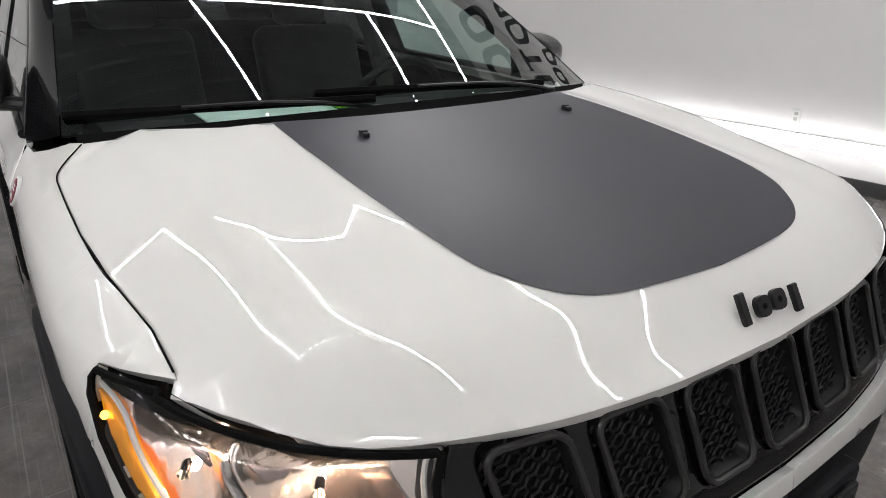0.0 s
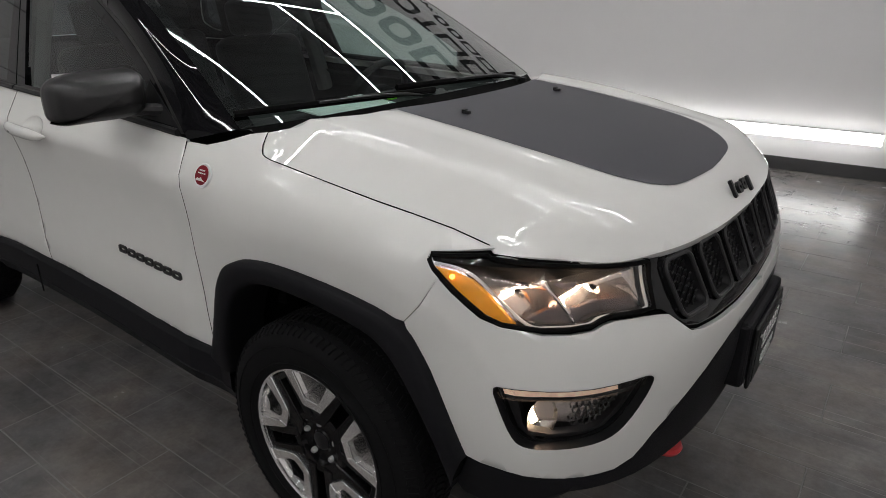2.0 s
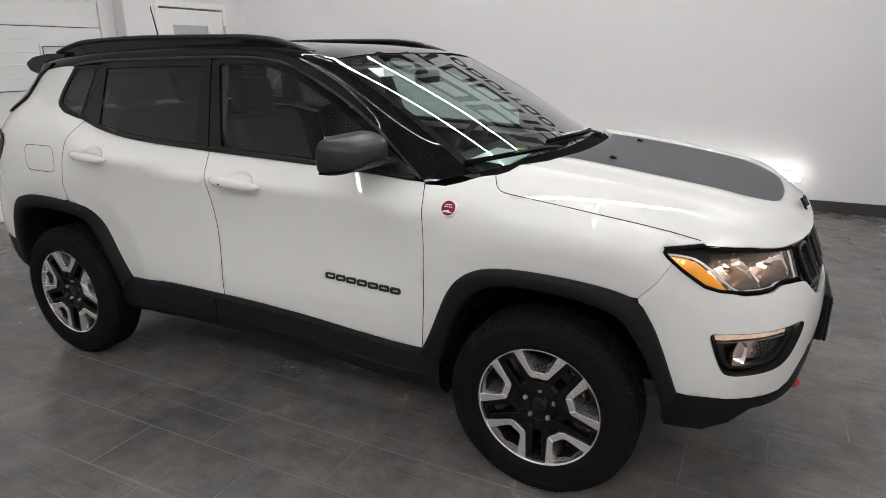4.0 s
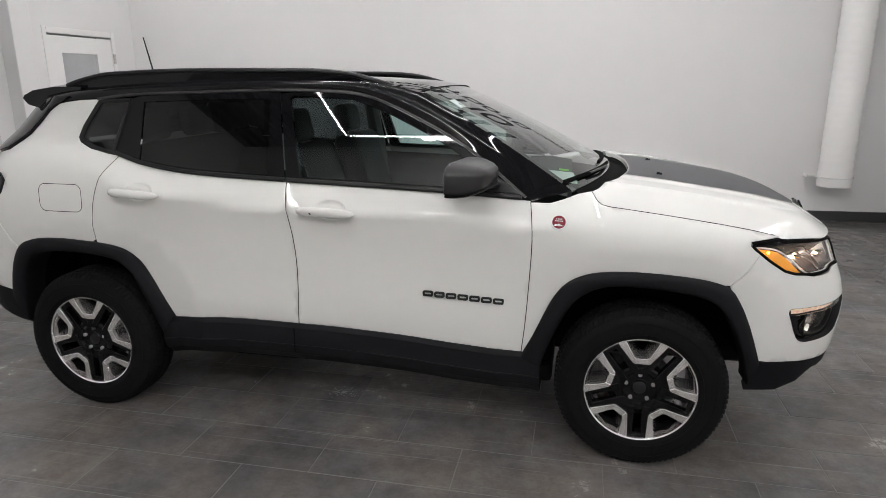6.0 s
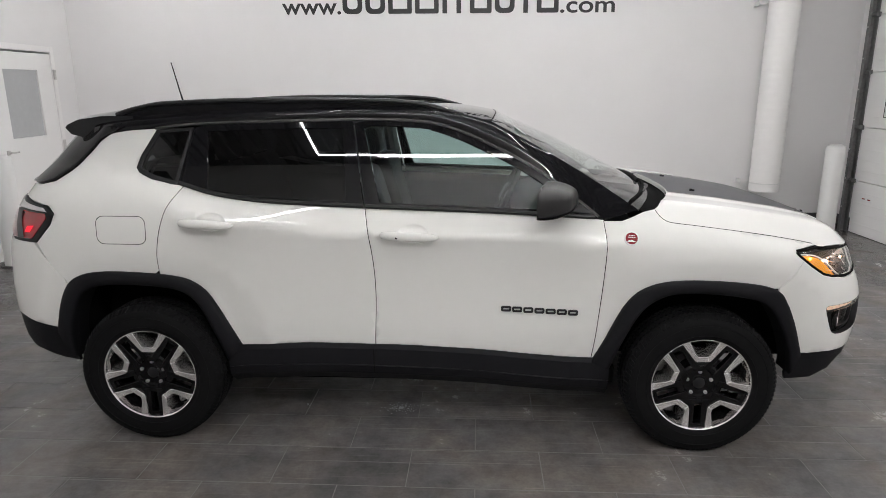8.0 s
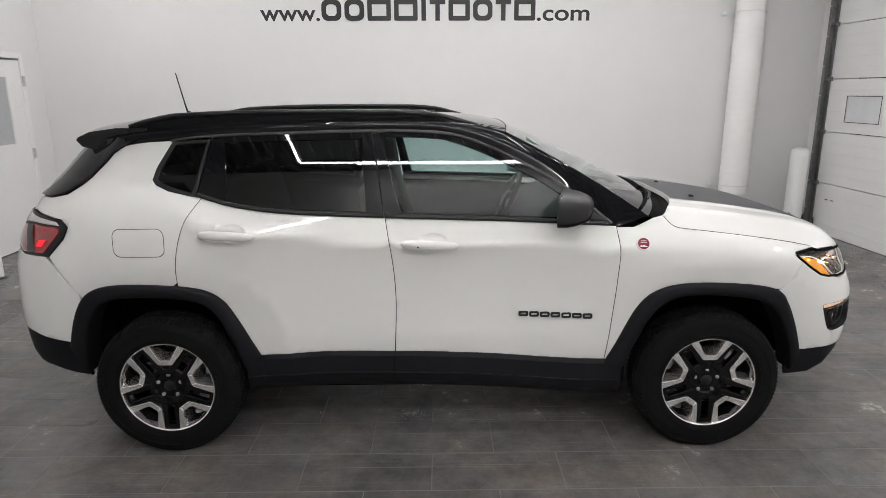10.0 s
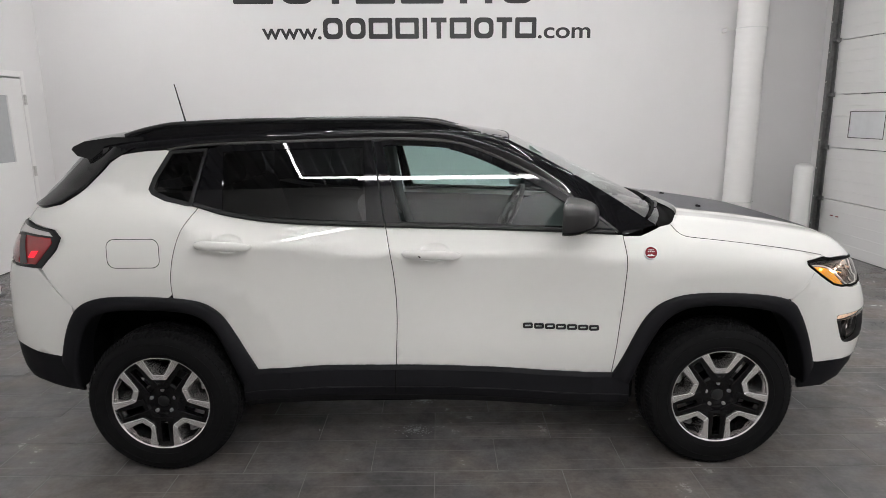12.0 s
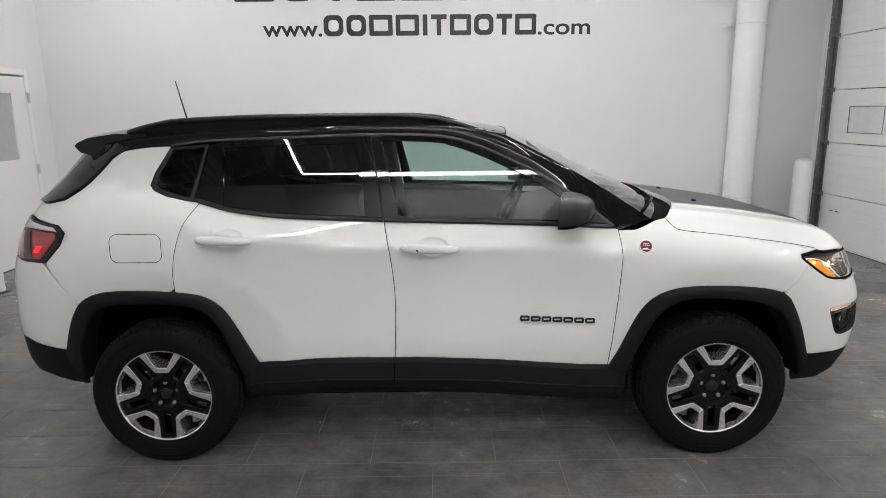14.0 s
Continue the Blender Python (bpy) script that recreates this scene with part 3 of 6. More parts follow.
def bollard(x, y, h=1.045):
    t = thing("bollard", "white painted steel bollard on the tiled floor", "bollard", "bollards", at=(x, y, 0))
    prof = [(0.0001, h), (0.055, h - 0.003), (0.092, h - 0.022), (0.104, h - 0.06), (0.104, 0.01), (0.1041, 0.0)]
    bm = lathe([(r, 0) for r, z in prof], 32)
    vs = list(bm.verts)
    for i, (r, z) in enumerate(prof):
        for k in range(32):
            a = k * math.tau / 32
            vs[i * 32 + k].co = (r * math.cos(a), r * math.sin(a), z)
    part("sleeve", bm, WHITEPLASTIC, t, smooth=True)
    part("foot", merge(tube([(0, 0, 0), (0, 0, 0.012)], 0.14, 24)), SKIRT, t)
    return t


bollard(4.43, 4.05)
bollard(-4.35, 2.26, 1.1)

duct = thing("wrapped_duct", "white fabric wrapped vertical duct on wall brackets", "duct")
duct.location = (3.81, 4.40, 0)
rings = [(0, 0, 0.445 + i * 0.03) for i in range(int((TOP - 0.5) / 0.03))]
rng = random.Random(4)
bm = tube(rings, lambda t: 0.168 + 0.0028 * (round(t * (len(rings) - 1)) % 3) + 0.001 * rng.random(), 28, up=(0, 1, 0))
part("sleeve", bm, DUCT, duct, smooth=True)
for z in (0.545, 2.65, 4.5):
    b = part("bracket", merge(box((0.13, 0.025, 0.03), 0.004, at=(-0.19, 0.1, z)), box((0.02, 0.14, 0.05), 0.004, at=(-0.245, 0.165, z))), WHITEPLASTIC, duct)
    part("band", tube([(0.183 * math.cos(a * math.tau / 28), 0.183 * math.sin(a * math.tau / 28), z) for a in range(28)], 0.006, 6, closed=True), WHITEPLASTIC, duct)

SOCKETGREY = mat("socket_grey", (0.4, 0.4, 0.4), 0.5, var=0.05)
outlet = thing("wall_socket", "small white wall socket plate", "socket")
outlet.matrix_world = ROOM @ pose(0.1, YN - 0.004, 0.523)
part("plate", box((0.075, 0.008, 0.115), 0.003), WHITEPLASTIC, outlet)
for z in (-0.022, 0.022):
    part("slot", box((0.03, 0.004, 0.026), 0.002, at=(0, -0.005, z)), SOCKETGREY, outlet)


switch = thing("wall_switch", "small white switch plate on the wall by the door", "switch")
switch.matrix_world = ROOM @ pose(XW + 0.004, 2.82, 1.18)
part("plate", box((0.008, 0.075, 0.115), 0.003), WHITEPLASTIC, switch)
part("toggle", box((0.012, 0.012, 0.028), 0.003, at=(0.007, 0, 0)), SOCKETGREY, switch)


# wall lettering
def text_mesh(body, size, depth, name, parent, material, m, width=None):
    cu = bpy.data.curves.new(name, "FONT")
    cu.body, cu.size, cu.extrude, cu.offset = body, size, depth, size * 0.014
    ob = new(name, cu)
    me = bpy.data.meshes.new_from_object(ob.evaluated_get(bpy.context.evaluated_depsgraph_get()))
    bpy.data.objects.remove(ob)
    bpy.data.curves.remove(cu)
    xs = [v.co.x for v in me.vertices]
    if width:
        k = width / (max(xs) - min(xs))
        me.transform(Matrix.Diagonal((k, 1, 1, 1)) @ Matrix.Translation((-min(xs), 0, 0)))
    me.materials.append(material)
    t = new(name, me)
    t.parent = parent
    t.matrix_local = m
    return t


def hollow(w, h, s, r=0.03):
    """A plain open block shape, w by h, with a stroke s."""
    bm = bmesh.new()
    o, i = rounded(0, 0, w, h, r), rounded(s, s, w - s, h - s, max(r - s * 0.5, 0.004))
    va = [[bm.verts.new((p[0], y, p[1])) for p in loop] for loop in (o, i) for y in (0.0, -0.006)]
    n = len(o)
    for k in range(n):
        j = (k + 1) % n
        bm.faces.new((va[0][k], va[0][j], va[2][j], va[2][k]))
        bm.faces.new((va[1][k], va[1][j], va[3][j], va[3][k]))
        bm.faces.new((va[0][k], va[0][j], va[1][j], va[1][k]))
        bm.faces.new((va[2][k], va[2][j], va[3][j], va[3][k]))
    return bm


sign = thing("wall_lettering", "black vinyl lettering and block shapes on a white wall", "sign")
sign.matrix_world = ROOM @ pose(0, YN - 0.001, 0)
up = pose(0, 0, 0, 90)
text_mesh("www.", 0.265, 0.003, "letters", sign, INK, pose(-1.962, -0.003, 2.58, 90), width=0.715)
text_mesh(".com", 0.265, 0.003, "letters", sign, INK, pose(1.405, -0.003, 2.58, 90), width=0.655)


def blocks(x0, x1, z0, z1, widths, stroke):
    total = sum(widths) + 0.16 * (len(widths) - 1)
    k = (x1 - x0) / total
    x = x0
    for w in widths:
        if w < 0.5:
            bm = box((stroke, 0.006, z1 - z0), at=(w * k / 2, -0.003, (z1 - z0) / 2))
        elif w < 0.9:
            bm = merge(box((w * k, 0.006, stroke), at=(w * k / 2, -0.003, z1 - z0 - stroke / 2)), box((stroke, 0.006, z1 - z0 - stroke), at=(w * k / 2, -0.003, (z1 - z0 - stroke) / 2)))
        else:
            bm = hollow(w * k, z1 - z0, stroke, 0.3 * (z1 - z0) if w < 1.05 else 0.02)
        part("block", bm, INK, sign, m=Matrix.Translation((x, 0, z0)))
        x += (w + 0.16) * k


blocks(-1.225, 1.385, 2.578, 2.823, (1.0, 1.0, 1.2, 1.2, 0.3, 0.8, 1.1, 1.0, 0.8, 1.1), 0.056)
blocks(-2.28, 1.36, 2.985, 3.465, (1.1, 1.0, 0.8, 1.1, 1.2, 0.8, 0.3, 1.0), 0.09)
blocks(-2.2, 2.1, 3.78, 4.62, (1.0, 1.0, 1.2, 1.2, 0.3, 0.8), 0.17)

# ---- the car: nose towards +x, centre line at y = 0 ----
car = thing("car", "white compact SUV with black roof and charcoal hood decal, lamps lit", "car")

# plan outline of the body from tail centre, round the side, to nose centre: (x, half width)
PLAN = ((-2.20, 0.0), (-2.19, 0.33), (-2.145, 0.58), (-2.04, 0.745), (-1.88, 0.835), (-1.65, 0.876), (-1.2, 0.889), (-0.6, 0.889), (0.0, 0.890), (0.6, 0.890), (1.2, 0.894), (1.5, 0.892), (1.70, 0.874), (1.87, 0.842), (1.99, 0.765), (2.076, 0.63), (2.128, 0.45), (2.156, 0.23), (2.163, 0.0))
plan_pts = rope(PLAN, 10)
acc = [0.0]
for p, q in zip(plan_pts, plan_pts[1:]):
    acc.append(acc[-1] + math.dist(p, q))
zero = next(acc[i] + (0 - plan_pts[i][0]) / (plan_pts[i + 1][0] - plan_pts[i][0]) * (acc[i + 1] - acc[i]) for i in range(len(acc) - 1) if plan_pts[i][0] <= 0 < plan_pts[i + 1][0])
PU = [a - zero for a in acc]
UMIN, UMAX = PU[0], PU[-1]


def plan_at(u):
    if u <= UMIN:
        return -2.20, u - UMIN
    if u >= UMAX:
        return 2.163, UMAX - u
    lo, hi = 0, len(PU) - 1
    while hi - lo > 1:
        mid = (lo + hi) // 2
        if PU[mid] <= u:
            lo = mid
        else:
            hi = mid
    t = (u - PU[lo]) / (PU[hi] - PU[lo])
    a, b = plan_pts[lo], plan_pts[hi]
    return a[0] + (b[0] - a[0]) * t, a[1] + (b[1] - a[1]) * t


BELT = hermite((-2.3, -1.6, -1.3, -1.12, -0.95, -0.7, -0.25, 0.34, 0.84, 1.134, 1.5, 1.81, 2.2), (1.36, 1.345, 1.325, 1.27, 1.222, 1.19, 1.17, 1.15, 1.125, 1.105, 1.06, 1.01, 0.98))
LOW = natural((0.22, 0.33, 0.42, 0.52, 0.62, 0.72, 0.82, 0.92), (-0.12, -0.055, -0.026, -0.010, 0.0, 0.002, -0.002, -0.003))
NOSE = natural((0.25, 0.36, 0.45, 0.55, 0.65, 0.76, 0.83, 0.90, 0.97, 1.03), (-0.09, -0.012, 0.015, 0.033, 0.041, 0.036, 0.014, -0.018, -0.045, -0.08))
TAIL = hermite((0.25, 0.36, 0.5, 0.7, 0.9, 1.1, 1.25, 1.53, 1.62), (0.16, 0.07, 0.01, 0.0, 0.01, 0.075, 0.17, 0.41, 0.5))


UNDERCUT_AT = hermite((0.0, 0.06, 0.14, 0.24, 0.36, 0.5), (0.0, 0.012, 0.024, 0.031, 0.032, 0.028))


def UNDERCUT(d):
    """How far the doors draw in below the shoulder crease."""
    return UNDERCUT_AT(d) if d > 0 else 0.0


def glass_w(z):
    return 0.82 - 0.345 * (z - 1.15) - 0.05 * (z - 1.15) * (z - 1.57)


def body_at(u, z, s=-1):
    """A point of the body's skin: u runs along the outline, z is the height, s the side."""
    cx, cw = plan_at(u)
    k = cw / 0.888
    if z < 0.9:
        w = cw + LOW(z) * k
    else:
        zb = BELT(cx)
        t = (z - 0.9) / (zb - 0.9)
        drop = 0.884 - (glass_w(zb) if cx < 0.84 else 0.81 + 0.004 * ease(cx, 1.2, 1.8))
        if z > zb and cx < 0.9:
            w = cw + (glass_w(z) - 0.888) * k
        else:
            w = cw + LOW(0.9) * k - drop * (max(t, 0) ** 4 if t < 1 else 1 + 4 * (t - 1)) * k
    # shoulder crease along the doors, with the sides leaning in below it
    side = ease(cx, -1.3, -0.95) * (1 - ease(cx, 0.72, 1.1))
    zb = BELT(cx)
    if side and z < zb:
        zc = zb - 0.105
        q = (z - zc) / 0.105
        r = 0.5 * (q + math.sqrt(q * q + 0.004)) - 0.001
        lean = cw - (0.888 - glass_w(zb)) * r * k - UNDERCUT(zc - z) * k + min(LOW(min(z, 0.6)), 0) * k
        w += (lean - w) * side
    # softly raised bands round the wheel arches
    dx = (abs(cx) - 1.318) / 0.5
    if abs(dx) < 1.4 and z < 1.0:
        rho = (abs(dx) ** 2.6 + (max(z - 0.40, 0) / 0.455) ** 2.6) ** (1 / 2.6)
        w -= 0.019 * clamp((1.20 - rho) / 0.20, 0, 1.5) * k
    x = cx + ease(cx, 1.35, 2.1) * NOSE(z) + ease(-cx, 1.35, 2.05) * TAIL(z)
    return (x, s * w, z)


def ux(x, z):
    """The u at which the skin has that x, at height z."""
    lo, hi = UMIN + 0.3, UMAX - 0.25
    for _ in range(32):
        m = (lo + hi) / 2
        if body_at(m, z)[0] < x:
            lo = m
        else:
            hi = m
    return lo


def uw(w, z, front=True):
    """The u at which the skin has that half width, at the nose (or the tail)."""
    lo, hi = (1.35, UMAX) if front else (UMIN, -1.5)
    for _ in range(32):
        m = (lo + hi) / 2
        if (abs(body_at(m, z)[1]) > w) == front:
            lo = m
        else:
            hi = m
    return lo


def sx(pts):
    """Points (x, z) of the side as (u, z)."""
    return [(ux(x, z), z) for x, z in pts]


def sw(pts):
    """Points (half width, z) of the nose as (u, z)."""
    return [(uw(w, z), z) for w, z in pts]


def on(s, d=0.0):
    """The skin's mapping for one side, moved outwards by d."""
    def f(u, z):
        if not d:
            return body_at(u, z, s)
        n = surf_normal(lambda a, b: body_at(a, b, s), (u, z))
        return tuple(Vector(body_at(u, z, s)) + n * d)
    return f


HOOD_B = natural((0.95, 1.13, 1.35, 1.6, 1.81, 2.0, 2.25), (1.128, 1.110, 1.084, 1.047, 1.006, 0.972, 0.93))
CORNER = hermite((1.07, 1.082, 1.10, 1.125, 1.16), (1.172, 1.158, 1.132, 1.114, HOOD_B(1.16)))


def HOOD_E(x):
    return HOOD_B(x) if x >= 1.16 else CORNER(x)


SIDE_X = (1.07, 1.082, 1.10, 1.125, 1.16, 1.3, 1.45, 1.6, 1.7, 1.8)
SIDE_W = [abs(body_at(ux(x, HOOD_E(x)), HOOD_E(x))[1]) for x in SIDE_X]
HALF_W = hermite(SIDE_X + (1.95, 2.2), tuple(SIDE_W) + (0.79, 0.75))


# lines of the side, in (x, z)
ARCH_F = rope(((0.815, 0.44), (0.865, 0.54), (0.955, 0.74), (1.05, 0.825), (1.2, 0.855), (1.45, 0.848), (1.61, 0.818), (1.668, 0.755), (1.718, 0.65), (1.773, 0.495)), 4)
ARCH_FI = rope(((0.90, 0.40), (0.945, 0.54), (1.02, 0.70), (1.11, 0.775), (1.23, 0.797), (1.43, 0.786), (1.57, 0.75), (1.645, 0.66), (1.70, 0.545), (1.732, 0.44), (1.738, 0.39)), 4)
ARCH_R = rope(((-0.87, 0.49), (-0.96, 0.67), (-1.05, 0.80), (-1.19, 0.853), (-1.48, 0.868), (-1.64, 0.835), (-1.72, 0.73), (-1.78, 0.555)), 4)
ARCH_RI = rope(((-0.945, 0.40), (-0.985, 0.54), (-1.07, 0.725), (-1.2, 0.793), (-1.47, 0.803), (-1.61, 0.76), (-1.69, 0.60), (-1.715, 0.41)), 4)
SILL = rope(((0.815, 0.44), (0.6, 0.462), (0.34, 0.487), (0.0, 0.503), (-0.21, 0.509), (-0.5, 0.510), (-0.7, 0.503), (-0.78, 0.490), (-0.87, 0.487)), 3)
DOOR_FRONT = rope(((0.84, 1.118), (0.852, 1.0), (0.848, 0.85), (0.832, 0.6), (0.815, 0.44)), 4)
SEAM_B = rope(((-0.245, 1.168), (-0.222, 1.05), (-0.205, 0.9), (-0.2, 0.74), (-0.21, 0.509)), 4)
SEAM_C = rope(((-1.10, 1.265), (-1.16, 1.17), (-1.20, 1.06), (-1.22, 0.95), (-1.225, 0.857)), 4)


def tuck(line, c):
    return [(c + (x - c) * 0.975, 0.4 + (z - 0.4) * 0.975) for x, z in line]


def above(line, x0, x1):
    return [p for p in line if min(x0, x1) < p[0] < max(x0, x1)]


BELTLINE = [(x, BELT(x)) for x in (0.84, 0.7, 0.5, 0.3, 0.1, -0.1, -0.245, -0.4, -0.6, -0.8, -0.95, -1.05, -1.10)]

HL_TOP = [(0.79, 1.0), (0.72, 0.990), (0.64, 0.979), (0.56, 0.971)]
HL_IN = [(0.553, 0.967), (0.582, 0.869)]
HL_LOW = [(0.62, 0.871), (0.69, 0.878), (0.712, 0.874), (0.732, 0.866), (0.77, 0.863), (0.805, 0.863)]
HL_SIDE = [(1.90, 0.866), (1.865, 0.868), (1.82, 0.880), (1.752, 0.925), (1.704, 0.963), (1.689, 0.980), (1.690, 0.995)]
BUMP_SEAM = ((1.628, 0.818), (1.682, 0.880), (1.7215, 0.948))


def cup_loop(x0, x1, zc):
    xm = (x0 + x1) / 2 + 0.015
    return [(xm + 0.070 * math.cos(a * math.tau / 30), zc + 0.004 + 0.040 * math.sin(a * math.tau / 30)) for a in range(30)]


for s in (-1, 1):
    f = on(s)
    # front door
    low = above(SILL, 0.815, -0.21)
    loop = sx([p for p in BELTLINE if p[0] >= -0.245][::-1] + DOOR_FRONT[1:] + low + list(reversed(SEAM_B))[:-1])
    fdoor = panel("front_door", loop, f, WHITE, car, step=0.045, inset=0.0020, holes=[sx(cup_loop(-0.17, 0.10, 1.056))])
    # rear door
    low = above(SILL, -0.21, -0.87)
    arch = tuck([p for p in ARCH_R if p[0] > -1.222], -1.318)
    loop = sx([p for p in BELTLINE if p[0] <= -0.245] + SEAM_C[1:] + arch[::-1] + low[::-1] + [SEAM_B[-1]] + list(reversed(SEAM_B))[1:-1])
    rdoor = panel("rear_door", loop, f, WHITE, car, step=0.045, holes=[sx(cup_loop(-1.10, -0.838, 1.105))])
    # fender
    top = [(x, HOOD_E(x)) for x in (1.805, 1.7, 1.6, 1.5, 1.4, 1.3, 1.22, 1.16, 1.14, 1.125, 1.112, 1.10, 1.09, 1.082)] + [(1.03, 1.15), (0.97, 1.13), (0.92, 1.118)]
    arch = tuck([p for p in ARCH_F if p[0] < 1.6], 1.318)
    loop = sx(list(reversed(DOOR_FRONT)) + top[::-1] + HL_SIDE[::-1][:1] + list(BUMP_SEAM)[::-1] + arch[::-1][:-1])
    fender = panel("fender", loop, f, WHITE, car, step=0.04, inset=0.0009)
    # quarter panel, up to the roof
    qtop = [(-1.16, 1.274), (-1.25, 1.297), (-1.315, 1.325), (-1.33, 1.345), (-1.31, 1.40), (-1.235, 1.522), (-1.35, 1.517), (-1.466, 1.500), (-1.523, 1.465), (-1.598, 1.388), (-1.664, 1.326), (-1.736, 1.282), (-1.832, 1.262), (-1.95, 1.252)]
    tail_in = [(-1.955, 1.204), (-1.742, 1.174), (-1.708, 1.140), (-1.732, 1.086), (-1.82, 0.998)]
    arch = tuck([p for p in ARCH_R if -1.70 < p[0] < -1.226], -1.318)
    loop = sx([SEAM_C[0]] + qtop + tail_in + [(-1.79, 0.95), (-1.695, 0.825)] + arch[::-1] + list(reversed(SEAM_C))[1:-1])
    quarter = panel("rear_quarter_panel", loop, f, WHITE, car, step=0.04, inset=0.0006)
    # fuel flap, on the right only
    if s < 0:
        lp = sx(rounded(-1.497, 1.004, -1.259, 1.136, 0.036))
        flap = panel("fuel_flap", lp, f, WHITE, quarter, lift=0.0018, thick=0.0015, inset=0.0012)
        ringo = panel("gap", sx(rounded(-1.4974, 1.0036, -1.2586, 1.1364, 0.036)), f, DARK, flap, lift=0.0007, thick=0.0, inset=0.0, roll=0)
    # rear bumper
    loop = [(ux(-1.695, 0.825), 0.825), (ux(-1.80, 0.95), 0.95), (ux(-1.84, 0.998), 0.998), (uw(0.66, 1.0, False), 1.0), (uw(0.45, 0.93, False), 0.93), (uw(0.001, 0.92, False), 0.92), (uw(0.001, 0.622, False), 0.622), (uw(0.6, 0.62, False), 0.62), (ux(-1.99, 0.612), 0.612), (ux(-1.9, 0.592), 0.592), (ux(-1.78, 0.568), 0.568)] + sx(tuck([p for p in ARCH_R if p[0] <= -1.70 and p[1] > 0.575][::-1], -1.318))
    panel("rear_bumper", loop, f, WHITE, car, step=0.05, inset=0.0005)
    loop = [(ux(-1.78, 0.564), 0.564), (ux(-1.9, 0.588), 0.588), (ux(-1.99, 0.608), 0.608), (uw(0.6, 0.616, False), 0.616), (uw(0.001, 0.618, False), 0.618), (uw(0.001, 0.42, False), 0.42), (uw(0.6, 0.425, False), 0.425), (ux(-1.92, 0.425), 0.425), (ux(-1.80, 0.392), 0.392), (ux(-1.72, 0.375), 0.375), (ux(-1.72, 0.5), 0.5)]
    panel("bumper_cladding", loop, on(s, -0.004), PLASTIC, car, step=0.05)
    # tailgate sheet and rear glass
    loop = [(uw(0.001, 0.925, False), 0.925), (uw(0.45, 0.935, False), 0.935), (uw(0.66, 1.005, False), 1.005), (uw(0.64, 1.24, False), 1.24), (uw(0.001, 1.24, False), 1.24)]
    panel("tailgate", loop, f, WHITE, car, step=0.05)
    loop = [(uw(0.001, 1.255, False), 1.255), (ux(-1.93, 1.262), 1.262), (ux(-1.865, 1.285), 1.285), (ux(-1.75, 1.39), 1.39), (ux(-1.66, 1.49), 1.49), (uw(0.001, 1.53, False), 1.53)]
    panel("rear_glass", loop, on(s, 0.004), PRIVACY, car, step=0.06, thick=0.0, roll=0)
    panel("rear_glass_border", sx([(-1.945, 1.256), (-1.83, 1.266), (-1.736, 1.286), (-1.664, 1.330), (-1.598, 1.392), (-1.523, 1.469), (-1.44, 1.510), (-1.40, 1.532), (-1.56, 1.530), (-1.67, 1.50), (-1.75, 1.415), (-1.86, 1.30)]), on(s, 0.014), BLACK, car, step=0.04, thick=0.03, inset=0.001)

    # arch flares: a band that stands proud, with a lip
    for nm, outer, inner, mid in (("front", ARCH_F, ARCH_FI, 1.31), ("rear", ARCH_R, ARCH_RI, -1.33)):
        ou, inn = outer, inner
        nn = 48

        def at_len(line, t):
            ln = [0]
            for a, b in zip(line, line[1:]):
                ln.append(ln[-1] + math.dist(a, b))
            d = t * ln[-1]
            i = 0
            while i < len(ln) - 2 and ln[i + 1] < d:
                i += 1
            q = (d - ln[i]) / (ln[i + 1] - ln[i])
            return line[i][0] + (line[i + 1][0] - line[i][0]) * q, line[i][1] + (line[i + 1][1] - line[i][1]) * q

        def flare(a, b, ou=ou, inn=inn):
            o, i = at_len(ou, a), at_len(inn, a)
            prof = ((0.0, -0.012), (0.0, 0.020), (0.08, 0.027), (0.45, 0.036), (0.85, 0.034), (1.0, 0.024), (1.02, -0.01), (1.04, -0.11))
            q = b * (len(prof) - 1)
            j = min(int(q), len(prof) - 2)
            t = q - j
            k, d = prof[j][0] + (prof[j + 1][0] - prof[j][0]) * t, prof[j][1] + (prof[j + 1][1] - prof[j][1]) * t
            x, z = o[0] + (i[0] - o[0]) * k, o[1] + (i[1] - o[1]) * k
            p = Vector(body_at(ux(x, z), z, s))
            return p + Vector((0, s * d, 0))

        sheet("arch_flare", flare, nn, 14, PLASTIC, car)
    # rubber in the door gaps
    for line, owner in ((DOOR_FRONT, fdoor), (SEAM_B, fdoor), (SEAM_C, rdoor)):
        part("door_seal", tube([on(s, -0.0024)(*p) for p in sx(line)], 0.0018, 6), DARK, owner)
    # sill cladding
    def sill_at(a, b, s=s):
        x = 0.90 - 1.84 * a
        zt = hermite((-0.95, -0.87, -0.78, -0.5, -0.2, 0.2, 0.55, 0.815, 0.92), (0.47, 0.484, 0.496, 0.514, 0.512, 0.499, 0.471, 0.452, 0.44))(x) + 0.004
        prof = ((0.0, -0.01), (0.0, 0.008), (0.02, 0.017), (0.10, 0.020), (0.103, 0.016), (0.107, 0.019), (0.15, 0.004), (0.20, -0.05), (0.205, -0.2))
        q = b * (len(prof) - 1)
        j = min(int(q), len(prof) - 2)
        t = q - j
        dz, d = prof[j][0] + (prof[j + 1][0] - prof[j][0]) * t, prof[j][1] + (prof[j + 1][1] - prof[j][1]) * t
        p = body_at(ux(x, zt), zt, s)
        return (p[0], p[1] + s * d, zt - dz)

    sheet("sill_cladding", sill_at, 40, 24, PLASTIC, car, smooth=False)
